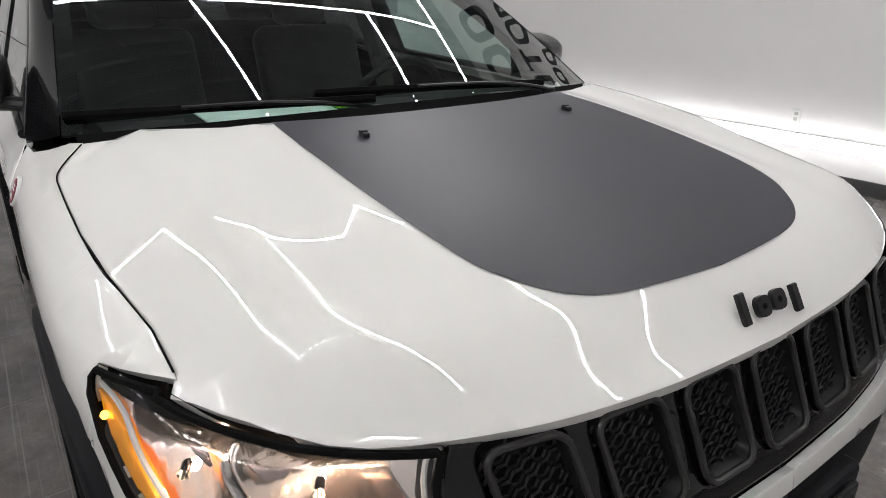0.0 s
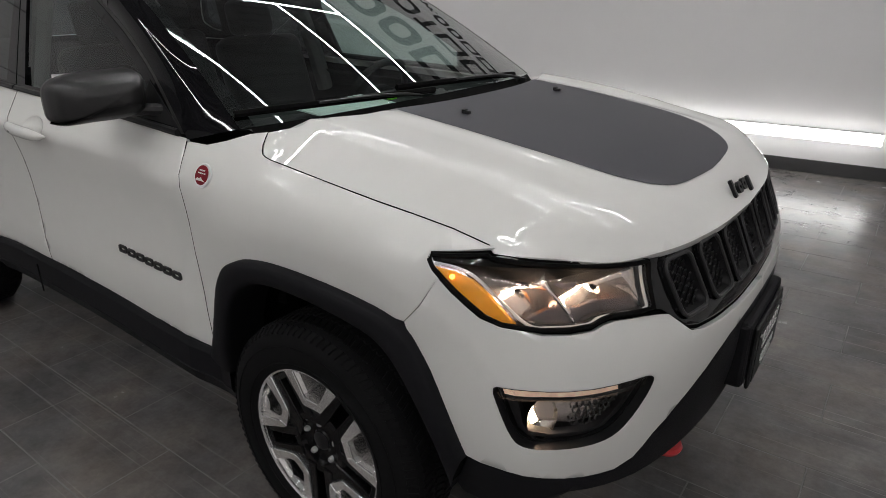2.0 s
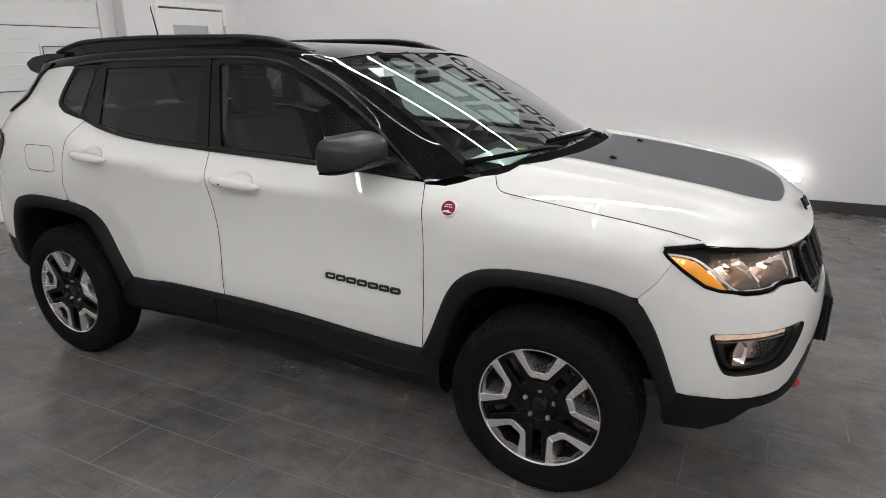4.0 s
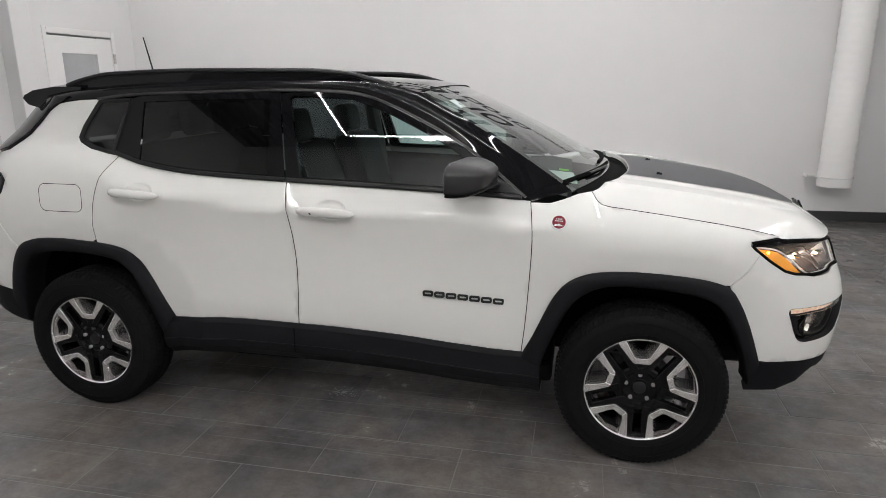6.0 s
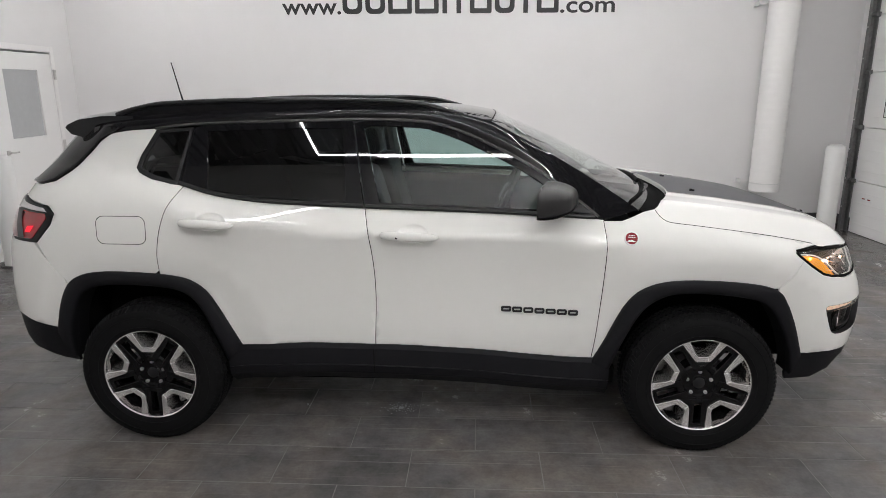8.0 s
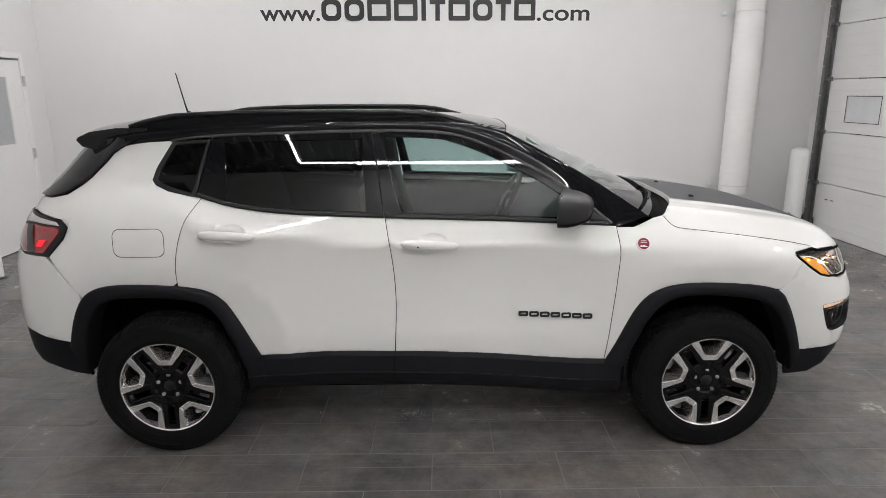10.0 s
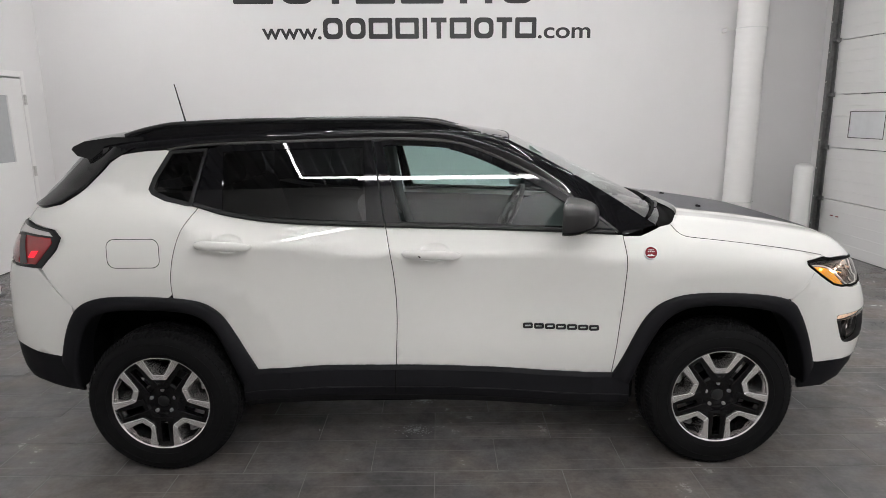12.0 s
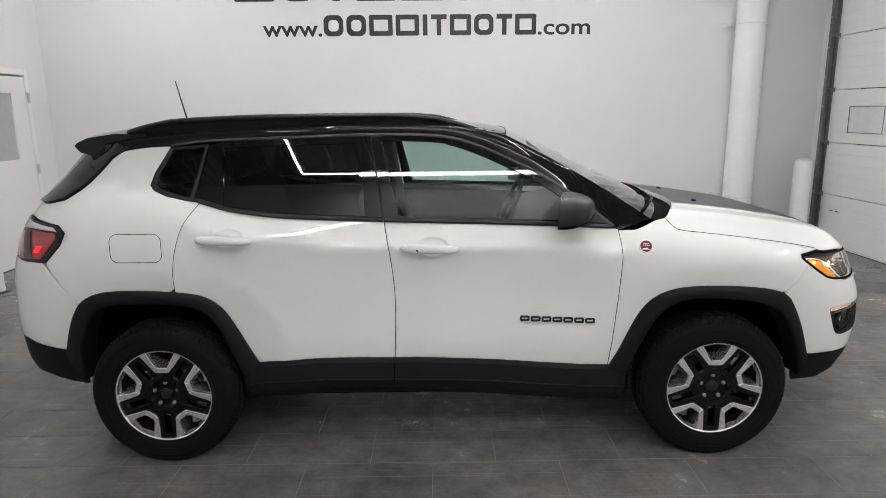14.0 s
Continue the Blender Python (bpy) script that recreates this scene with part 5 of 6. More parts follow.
for s in (-1, 1):
    # black side of the roof, down to the door frames
    def rail_side(a, b, s=s):
        p0 = roof_at(a, s)
        x = p0[0]
        zt = next((q[1] + (p[1] - q[1]) * (x - q[0]) / (p[0] - q[0]) for p, q in zip(FRAME_TOP, FRAME_TOP[1:]) if q[0] <= x <= p[0]), None)
        if zt is None:
            zt = hermite((-1.6, -1.52, -1.40, -1.254), (1.472, 1.490, 1.514, 1.527))(x)
        q = Vector(body_at(ux(x, zt), zt, s)) + Vector((0, s * 0.003, 0))
        p = Vector(p0)
        k = 1 - ease(a, 0.0, 0.15)
        bulge = Vector((0.0077 * k, s * (0.012 + 0.0056 * k), 0.008)) * math.sin(math.pi * b) ** 0.8
        return p + (q - p) * b + bulge
    sheet("roof_side", rail_side, 44, 8, BLACK, car)
    # pillar between windscreen and door frame
    ft = [p for p in FRAME_TOP if p[0] > 0.335]
    ft.append(next((0.33, q[1] + (p[1] - q[1]) * (0.33 - q[0]) / (p[0] - q[0])) for p, q in zip(FRAME_TOP, FRAME_TOP[1:]) if q[0] <= 0.33 <= p[0]))
    def pillar(a, b, s=s, ft=ft):
        p = Vector(screen_at(a, s)) + Vector((0, s * 0.002, 0.001))
        # ft runs from the foot upwards
        k = a * (len(ft) - 1)
        j = min(int(k), len(ft) - 2)
        t = k - j
        x, z = ft[j][0] + (ft[j + 1][0] - ft[j][0]) * t, ft[j][1] + (ft[j + 1][1] - ft[j][1]) * t
        q = Vector(body_at(ux(x, z), z, s)) + Vector((0.0, s * 0.003, 0))
        n = Vector((0.35, s * 0.8, 0.35)) * 0.020 * math.sin(math.pi * b) * clamp(1.3 * a - 0.1)
        return p + (q - p) * b + n
    sheet("pillar_cover", pillar, 22, 10, BLACK, car, "gloss black pillar cover")
    # door window surrounds, glass and pillars, on the leaning upper skin
    f = on(s)
    def fr(off):
        return [(x - off * 0.55, z - off * 0.8) if x > 0.1 else (x, z - off) for x, z in FRAME_TOP]
    belt = BELTLINE
    # grey satin frame strip along the top of both doors
    strip = FRAME_TOP[1:] + fr(0.011)[1:][::-1]
    panel("window_surround", sx(strip), on(s, 0.004), FRAMEGREY, car, step=0.03, thick=0.016, inset=0.0006, roll=0, label="satin grey window surround")
    inner = fr(0.0125)
    f_in = [p for p in inner if -0.30 < p[0] < 0.80]
    r_in = [p for p in inner if p[0] < -0.31]
    blk_f = [(0.80, BELT(0.8) + 0.02)] + f_in + [(-0.303, 1.546), (-0.246, BELT(-0.246) + 0.016)]
    glass_f = [(x - 0.03 if x > 0.05 else x, z - 0.022) for x, z in f_in if x > -0.24 and x < 0.72]
    glass_f = [(0.64, BELT(0.64) + 0.028)] + glass_f + [(-0.255, 1.525), (-0.178, BELT(-0.178) + 0.026)]
    fdoor_frame = panel("front_door_frame", sx(blk_f), on(s, 0.002), BLACK, car, holes=[sx(glass_f)], step=0.035, thick=0.02, inset=0.0012, roll=0)
    panel("window_glass", sx(glass_f), on(s, -0.004), GLASS, fdoor_frame, step=0.05, thick=0.0, inset=-0.003, roll=0, label="lightly tinted window glass")
    blk_r = [(-0.252, BELT(-0.252) + 0.016), (-0.308, 1.546)] + r_in[:-5] + [(-1.058, 1.526), (-1.122, 1.275)] + [(x, BELT(x) + 0.016) for x in (-1.05, -0.95, -0.8, -0.6, -0.4)]
    glass_r = [(-0.335, BELT(-0.335) + 0.024), (-0.352, 1.523), (-0.7, 1.518), (-0.995, 1.508), (-0.99, 1.248), (-0.95, BELT(-0.95) + 0.024), (-0.8, BELT(-0.8) + 0.024), (-0.6, BELT(-0.6) + 0.024)]
    rdoor_frame = panel("rear_door_frame", sx(blk_r), on(s, 0.002), BLACK, car, holes=[sx(glass_r)], step=0.035, thick=0.02, inset=0.0012, roll=0)
    panel("window_glass", sx(glass_r), on(s, -0.004), PRIVACY, rdoor_frame, step=0.05, thick=0.0, inset=-0.003, roll=0, label="dark privacy glass")
    q_out = [(-1.066, 1.528), (-1.245, 1.519), (-1.316, 1.40), (-1.335, 1.345), (-1.318, 1.322), (-1.25, 1.294), (-1.13, 1.268)]
    q_in = [(-1.085, 1.512), (-1.228, 1.503), (-1.292, 1.395), (-1.308, 1.35), (-1.296, 1.336), (-1.24, 1.312), (-1.146, 1.288)]
    quart = panel("quarter_window_frame", sx(q_out), on(s, 0.003), TRIM, car, holes=[sx(q_in)], step=0.03, thick=0.02, inset=0.001)
    panel("window_glass", sx(q_in), on(s, -0.003), PRIVACY, quart, step=0.05, thick=0.0, inset=-0.003, roll=0)
    # belt mouldings
    for x0, x1 in ((0.80, -0.24), (-0.25, -1.12)):
        n = 14
        pts = [body_at(ux(x0 + (x1 - x0) * i / n, BELT(x0 + (x1 - x0) * i / n) + 0.008), BELT(x0 + (x1 - x0) * i / n) + 0.008, s) for i in range(n + 1)]
        part("belt_moulding", tube([tuple(Vector(p) + Vector((0, s * 0.004, 0))) for p in pts], 0.011, 8), TRIM, car, smooth=True)
    # mirror sail
    sail = [(0.80, BELT(0.8) + 0.02), (0.62, 1.262), (0.60, BELT(0.6) + 0.02)]
    panel("mirror_sail", sx(sail), on(s, 0.006), TRIM, car, step=0.04, thick=0.02, inset=0.0)

    # door mirror
    mir = thing("door_mirror", "", "")
    mir.parent = car
    def housing(a, b, s=s):
        # a: from the glass side (rear) to the nose; b: round
        ang = b * math.tau
        rx = [0.0, 0.97, 1.0, 0.99, 0.92, 0.80, 0.62, 0.36, 0.0]
        xs_ = [-0.054, -0.058, -0.053, -0.02, 0.02, 0.05, 0.075, 0.088, 0.092]
        i = a * (len(rx) - 1)
        j = min(int(i), len(rx) - 2)
        t = i - j
        r, x = rx[j] + (rx[j + 1] - rx[j]) * t, xs_[j] + (xs_[j + 1] - xs_[j]) * t
        c, sn = math.cos(ang), math.sin(ang)
        e = 0.46
        w = 0.115 * math.copysign(abs(c) ** e, c) * r
        h = 0.060 * math.copysign(abs(sn) ** e, sn) * r
        h += 0.016 * c * r
        # the underside rises towards the nose, the top falls a little
        h *= 1.06 - 1.2 * max(x, 0.0)
        return (0.61 + x + 0.30 * w, s * (0.935 - w), 1.231 + h - 0.02 * x)
    part_ob = sheet("housing", lambda a, b: housing(a, b), 24, 40, MIRRORCAP, mir, "dark grey mirror cap", wrap_b=True)
    def shell(a, b, s=s):
        p = Vector(housing(0.08 + 0.84 * a, 0.60 + 0.31 * b, s))
        c = Vector((0.61, s * 0.935, 1.245))
        return tuple(c + (p - c) * 1.03 + Vector((0, 0, -0.004)))
    sheet("lower_shell", shell, 16, 14, TRIM, mir, "satin black lower mirror trim")
    part("arm", tube(rope([(0.635, s * 0.90, 1.19), (0.665, s * 0.85, 1.188), (0.70, s * 0.80, 1.185)], 4), 0.022, 10, flat=0.8), TRIM, mir, smooth=True)
    part("mirror_glass", box((0.003, 0.17, 0.10), 0.001, 1), mat("mirror", (0.85, 0.85, 0.86), 0.02, metal=1, var=0, bump=0, rvar=0), mir, m=pose(0.562, s * 0.935, 1.244, 0, 0, s * 17))

    # door handles in their cups
    for door, x0, x1, zc in ((fdoor, -0.17, 0.10, 1.056), (rdoor, -1.10, -0.838, 1.105)):
        cl = cup_loop(x0, x1, zc)
        cu, cz = ux((x0 + x1) / 2 + 0.015, zc), zc + 0.004

        def cupfn(u, z, s=s, cu=cu, cz=cz):
            d = clamp(1 - ((u - cu) / 0.071) ** 2 - ((z - cz) / 0.041) ** 2)
            return tuple(Vector(body_at(u, z, s)) - Vector((0, s * (0.001 + 0.02 * d**0.6), 0)))
        panel("handle_cup", sx(cl), cupfn, WHITE, door, step=0.012, thick=0.0, inset=-0.0015, roll=0, out=(0, s, 0))
        n = 20
        path = []
        for i in range(n + 1):
            t = i / n
            x = x0 + (x1 - x0) * t
            z = zc + 0.002 * math.sin(math.pi * t) - 0.010 * (t - 0.5)
            p = body_at(ux(x, z), z, s)
            path.append((x, p[1] + s * (0.010 + 0.024 * math.sin(math.pi * t) ** 0.4), z))
        part("door_handle", tube(path, lambda t: 0.0155 * max(1 - abs(2 * t - 1) ** 4.5, 0.02) ** 0.5 * (1.06 - 0.14 * t), 16, flat=1.42), WHITE, door, smooth=True, label="white pull handle")
        if door is fdoor and s < 0:
            p = body_at(ux(-0.09, zc), zc, s)
            part("lock", tube([(-0.088, p[1] + s * 0.03, zc - 0.001), (-0.088, p[1] + s * 0.047, zc - 0.001)], 0.006, 12), DARK, door)

    # tail lamp wrapping the corner
    tl = sx([(-1.985, 1.2), (-1.744, 1.173), (-1.710, 1.140), (-1.734, 1.086), (-1.82, 0.998), (-1.98, 0.998), (-2.07, 1.06)])
    tail = panel("tail_lamp", tl, on(s, 0.004), TRIM, car, step=0.025, thick=0.03, inset=0.001)
    redl = sx([(-2.0, 1.13), (-1.90, 1.142), (-1.755, 1.138), (-1.748, 1.115), (-1.84, 1.015), (-1.98, 1.012), (-2.05, 1.06)])
    panel("red_lens", redl, on(s, 0.008), REDLENS, tail, step=0.02, thick=0.004, inset=0.001)
    panel("clear_lens", sx([(-1.995, 1.190), (-1.765, 1.163), (-1.745, 1.144), (-1.9, 1.150), (-2.005, 1.140)]), on(s, 0.008), mat("clear_tail_lens", (0.6, 0.56, 0.56), 0.15, coat=0.6, var=0.08, scale=80), tail, step=0.02, thick=0.004, inset=0.001)
    panel("tail_glow", sx([(-1.86, 1.075), (-1.815, 1.08), (-1.845, 1.045), (-1.88, 1.045)]), on(s, 0.0125), TAILGLOW, tail, step=0.02, thick=0.0, inset=0, roll=0)
    panel("grey_bar", sx([(-1.945, 1.135), (-1.90, 1.14), (-1.885, 1.02), (-1.93, 1.016)]), on(s, 0.0127), GREYTRIM, tail, step=0.02, thick=0.0, inset=0, roll=0)

    # roof rails
    RAIL_Z = hermite((-1.475, -1.39, -1.228, -0.742, -0.207, -0.019, 0.115, 0.21), (1.584, 1.609, 1.636, 1.650, 1.646, 1.633, 1.602, 1.574))
    n = 40
    railp = []
    for i in range(n + 1):
        t = i / n
        x = 0.20 - 1.675 * t
        railp.append((x, s * (0.613 + 0.012 * math.sin(math.pi * t)), RAIL_Z(x)))
    part("roof_rail", tube(railp, 0.017, 10, flat=0.75), TRIM, car, "satin black roof rail", smooth=True)
    sheet("rail_base", lambda a, b: (lambda p: (p[0], p[1] + s * 0.010 * (1 - b), p[2] - (p[2] - roof_at(clamp((0.33 - p[0]) / 1.9), s)[2] + 0.012) * b))(railp[min(int(a * n + 0.5), n)]), n, 3, BLACK, car)

    # side lettering as plain blocks, and the round badge
    for k in range(7):
        x0 = 0.385 + k * 0.0515
        z0 = 0.692 - 0.0026 * k
        p = body_at(ux(x0 + 0.022, z0), z0, s)
        bm = hollow(0.046, 0.026, 0.0085, 0.008)
        m = Matrix.Translation((x0 if s < 0 else x0 + 0.046, p[1] + s * 0.0004, z0)) @ (Matrix.Identity(4) if s < 0 else Matrix.Rotation(math.pi, 4, "Z"))
        part("badge_block", bm, INK, fdoor, m=m, label="black lettering block")
    c = body_at(ux(0.957, 1.047), 1.047, s)
    nrm = surf_normal(lambda a, b: body_at(a, b, s), (ux(0.957, 1.047), 1.047))
    m = Matrix.Translation(c) @ Vector((0, 1, 0)).rotation_difference(nrm).to_matrix().to_4x4()
    if s < 0:
        m = m @ Matrix.Rotation(math.pi, 4, "Y")
    bd = part("round_badge", lathe([(0.0005, 0.004), (0.026, 0.0045), (0.030, 0.005), (0.0325, 0.003), (0.033, -0.002)], 36), WHITEPLASTIC, fender if s < 0 else car, m=m, label="round red and white badge", smooth=True)
    part("badge_face", lathe([(0.0005, 0.0062), (0.0265, 0.0062), (0.0268, 0.004)], 36), BADGERED, bd, m=m)
    for z, w in ((0.0125, 0.026), (0.0045, 0.034)):
        for k in range(4):
            part("bar", box((w / 4 * 0.62, 0.001, 0.0036), at=(-w / 2 + (k + 0.5) * w / 4, 0.0069, z)), WHITEPLASTIC, bd, m=m)
    part("peak", prism([(-0.021, -0.016), (0.021, -0.016), (0.012, -0.008), (0.006, -0.011), (0.0, -0.006), (-0.009, -0.012)], 0.001, "y", 0.0064), WHITEPLASTIC, bd, m=m)

# spoiler
def spoiler(a, b):
    y = -0.645 + 1.29 * a
    prof = ((-1.40, 1.596), (-1.55, 1.598), (-1.68, 1.580), (-1.735, 1.556), (-1.745, 1.542), (-1.72, 1.512), (-1.60, 1.480), (-1.42, 1.468))
    q = b * (len(prof) - 1)
    j = min(int(q), len(prof) - 2)
    t = q - j
    x, z = prof[j][0] + (prof[j + 1][0] - prof[j][0]) * t, prof[j][1] + (prof[j + 1][1] - prof[j][1]) * t
    e = abs(y) / 0.645
    return (x + 0.020 - 0.03 * (1 - e**2), y, z - 0.018 * e**4 + 0.012 * (1 - e * e))


sp = sheet("spoiler", spoiler, 30, 21, BLACK, car)
for a in (0, 1):
    pts = [spoiler(a, j / 21) for j in range(22)]
    link("spoiler_end", pts, [tuple(range(22))], BLACK, sp, smooth=False)
ant = part("antenna", tube([(-1.42, 0, 1.612), (-1.436, 0, 1.68), (-1.473, 0, 1.85)], lambda t: 0.006 - 0.003 * t, 8), TRIM, car, smooth=True)
part("antenna_base", tube([(-1.40, 0, 1.606), (-1.425, 0, 1.632)], lambda t: 0.028 - 0.016 * t, 12), TRIM, ant, smooth=True)

# cowl and wipers
def cowl(a, b):
    y = -0.75 + 1.5 * b
    p, q = Vector(screen_at(0.0, y / 0.775)), Vector((hood_rear(min(abs(y), 0.74)) + 0.02, y, hood_z(hood_rear(min(abs(y), 0.74)) + 0.01, y) - 0.022))
    r = p + (q - p) * a
    return r - Vector((0, 0, 0.022 * math.sin(math.pi * a)))


sheet("cowl", cowl, 8, 30, DARK, car)
for y0, y1, x0 in ((-0.28, -0.735, 0.0), (0.30, -0.25, 0.0)):
    wv = thing("wiper", "", "")
    wv.parent = car
    base = Vector((1.15, y0 + 0.16, 1.172))
    def scr(a, y, d):
        p = Vector(screen_at(a, y / 0.74))
        return p + Vector((0.55, 0, 0.83)) * d
    blade = [scr(0.02 + 0.045 * t, y0 + 0.16 + (y1 - y0 - 0.16) * t, 0.008) for t in [i / 10 for i in range(11)]]
    part("blade", tube(blade, 0.008, 6, flat=1.3), DARK, wv)
    arm = [base, base + Vector((0.0, -0.03, 0.014)), scr(0.02, y0 - 0.05, 0.022), scr(0.042, (y0 + y1) / 2 - 0.02, 0.018)]
    part("arm", tube(rope(arm, 5), lambda t: 0.011 - 0.005 * t, 8, flat=0.7), TRIM, wv, smooth=True)
    part("pivot", tube([tuple(base - Vector((0, 0, 0.03))), tuple(base + Vector((0, 0, 0.012)))], 0.02, 12), TRIM, wv, smooth=True)

# ---- wheels ----
R, RIM, HALF = 0.350, 0.226, 0.105


def build_wheel():
    w = thing("wheel", "", "")
    # local: axle along y, outer face towards -y
    prof = [(0.222, -0.088), (0.232, -0.098), (0.26, -HALF), (0.295, -HALF + 0.001), (0.322, -0.099), (0.338, -0.088), (0.347, -0.072), (R, -0.045), (R, 0.045), (0.347, 0.072), (0.325, 0.098), (0.27, HALF), (0.225, 0.09)]
    tyre = part("tyre", lathe(prof, 72), RUBBER, w, smooth=True, angle=0.9)
    blocks_ = []
    for k in range(96):
        a = k * math.tau / 96
        for row, (y, wid, dr) in enumerate(((-0.083, 0.030, -0.0075), (-0.036, 0.036, 0.001), (0.008, 0.036, 0.001), (0.05, 0.036, 0.001))):
            aa = a + (row % 2) * 0.033
            b = box((0.007, wid, 0.0155), 0.0015, 1)
            m = Matrix.Rotation(-aa, 4, "Y") @ Matrix.Translation((R + dr - (0.004 if row == 0 else 0.0), y, 0)) @ Matrix.Rotation(radians(18 if row % 2 else -18), 4, "X") @ (Matrix.Rotation(radians(-38), 4, "Z") if row == 0 else Matrix.Identity(4))
            bmesh.ops.transform(b, matrix=m, verts=b.verts)
            blocks_.append(b)
    tread = merge(*blocks_)
    tr = part("tread", tread, RUBBER, tyre)
    for r0, yy in ((0.300, -HALF - 0.0002), (0.252, -0.1045)):
        part("sidewall_ring", tube([(r0 * math.cos(i * math.tau / 64), yy, r0 * math.sin(i * math.tau / 64)) for i in range(64)], 0.0018, 4, closed=True, up=(0, 1, 0)), RUBBER, tyre)
    part("rim_barrel", lathe([(0.228, -0.088), (0.222, -0.080), (0.208, -0.06), (0.200, 0.0), (0.205, 0.09)], 64), WHEELBLACK, w, smooth=True)
    part("rim_lip", lathe([(0.222, -0.083), (0.2235, -0.0925), (0.229, -0.0955), (0.2335, -0.093), (0.234, -0.086)], 72), SILVER, w, smooth=True, label="machined silver rim lip")

    def polar(r, deg):
        return r * math.cos(radians(deg)), r * math.sin(radians(deg))

    def plate(loop, y0, y1, bev=0.002):
        return prism(loop, y1 - y0, "y", y0, bev)

    star = []
    face = part("hub", merge(lathe([(0.0005, -0.066), (0.03, -0.066), (0.034, -0.062), (0.05, -0.060), (0.068, -0.066), (0.076, -0.078), (0.094, -0.080), (0.104, -0.074), (0.106, 0.0)], 48)), WHEELBLACK, w, smooth=True)
    part("centre_cap", lathe([(0.0005, -0.0715), (0.022, -0.071), (0.027, -0.068), (0.028, -0.06)], 32), TRIM, w, smooth=True)
    for k in range(5):
        a = 90 + 72 * k
        # silver V frame: two arms to the rim and a cross piece
        arm1 = [polar(0.226, a - 26.5), polar(0.226, a - 17.5), polar(0.152, a - 12), polar(0.142, a - 9), polar(0.118, a - 12.5), polar(0.124, a - 16.5)]
        arm2 = [polar(0.226, a + 26.5), polar(0.226, a + 17.5), polar(0.152, a + 12), polar(0.142, a + 9), polar(0.118, a + 12.5), polar(0.124, a + 16.5)]
        cross = [polar(0.118, a - 12.3), polar(0.142, a - 9.2), polar(0.142, a + 9.2), polar(0.118, a + 12.3)]
        v = part("spoke_face", merge(plate(arm1, -0.090, -0.080), plate(arm2[::-1], -0.090, -0.080), plate(cross, -0.0885, -0.078)), SILVER, w, "machined silver spoke face")
        # pocket with sloping silver walls, open at its floor
        brim = [polar(0.219, a - 17), polar(0.222, a), polar(0.219, a + 17), polar(0.152, a + 12), polar(0.142, a + 9), polar(0.142, a - 9), polar(0.152, a - 12)]
        c0 = polar(0.184, a)
        wells_ = [[(c0[0] + (x - c0[0]) * k, c0[1] + (z - c0[1]) * k, y) for x, z in brim] for k, y in ((1.02, -0.086), (0.90, -0.074), (0.68, -0.040), (0.60, 0.0))]
        pk = bmesh.new()
        pr = [[pk.verts.new((x, y, z)) for x, z, y in ring_] for ring_ in wells_]
        for q0, q1 in zip(pr, pr[1:]):
            for i in range(7):
                pk.faces.new((q0[i], q0[(i + 1) % 7], q1[(i + 1) % 7], q1[i]))
        part("pocket", pk, POCKET, v, "dull silver pocket")
        # black arms either side of the opening between the V frames
        b = a + 36
        ux_, uz_ = math.cos(radians(b)), math.sin(radians(b))
        for d in (-1, 1):
            # one bar of the pair, with a slot left between the two
            o0, o1 = d * 0.014, d * 0.046
            bar_ = [(r * ux_ - o * uz_, r * uz_ + o * ux_) for r, o in ((0.075, o0), (0.218, o0 * 1.25), (0.216, o1 * 1.15), (0.075, o1))]
            star.append(plate(bar_ if d > 0 else bar_[::-1], -0.083, -0.05, 0.004))
        star.append(plate([polar(0.203, b - 9), polar(0.226, b - 13), polar(0.226, b + 13), polar(0.203, b + 9)], -0.083, -0.05, 0.003))
        star.append(plate([polar(0.07, a - 24), polar(0.122, a - 17), polar(0.122, a + 17), polar(0.07, a + 24)], -0.079, -0.04, 0.004))
        x, z = polar(0.0575, a)
        nut = lathe([(0.0005, -0.008), (0.006, -0.0075), (0.0085, -0.004), (0.009, 0.012)], 8)
        part("lug_nut", nut, STEEL, w, m=Matrix.Translation((x, -0.066, z)), smooth=True)
    part("spokes", merge(*star), WHEELBLACK, w)
    part("brake_disc", lathe([(0.06, 0.005), (0.14, 0.0), (0.142, 0.012), (0.06, 0.014)], 48), GREYTRIM, w, smooth=True)
    part("caliper", box((0.06, 0.05, 0.13), 0.012, at=(0.125, 0.0, 0.0)), GREYTRIM, w)
    return w


WY = 0.797
proto = build_wheel()
proto.parent = car
proto.matrix_local = pose(1.318, -WY, 0.350, 0, 0, 0)
for m in (pose(-1.318, -WY, 0.350, 0, 0, 0), pose(1.318, WY, 0.350, 0, 20, 180), pose(-1.318, WY, 0.350, 0, 40, 180)):
    copy_thing(proto, m)

# wheel housings, floor pan and dark inner shell
for mid, inner in ((1.318, ARCH_FI), (-1.318, ARCH_RI)):
    liner = [(mid + (x - mid) * 1.03, 0.4 + (z - 0.4) * 1.03) for x, z in densify(inner, 0.03)[: -1] if z > 0.41]
    for s in (-1, 1):
        hv = [(x, s * y, z) for x, z in liner for y in (0.845, 0.50)]
        hf = [(2 * i, 2 * i + 1, 2 * i + 3, 2 * i + 2) for i in range(len(liner) - 1)]
        hf.append(tuple(2 * i + 1 for i in range(len(liner))))
        link("wheel_housing", hv, hf, DARK, car, smooth=False)
part("floor_pan", merge(box((1.9, 1.5, 0.10), 0.02, at=(0, 0, 0.33)), box((4.0, 0.9, 0.08), 0.02, at=(0, 0, 0.36))), DARK, car)
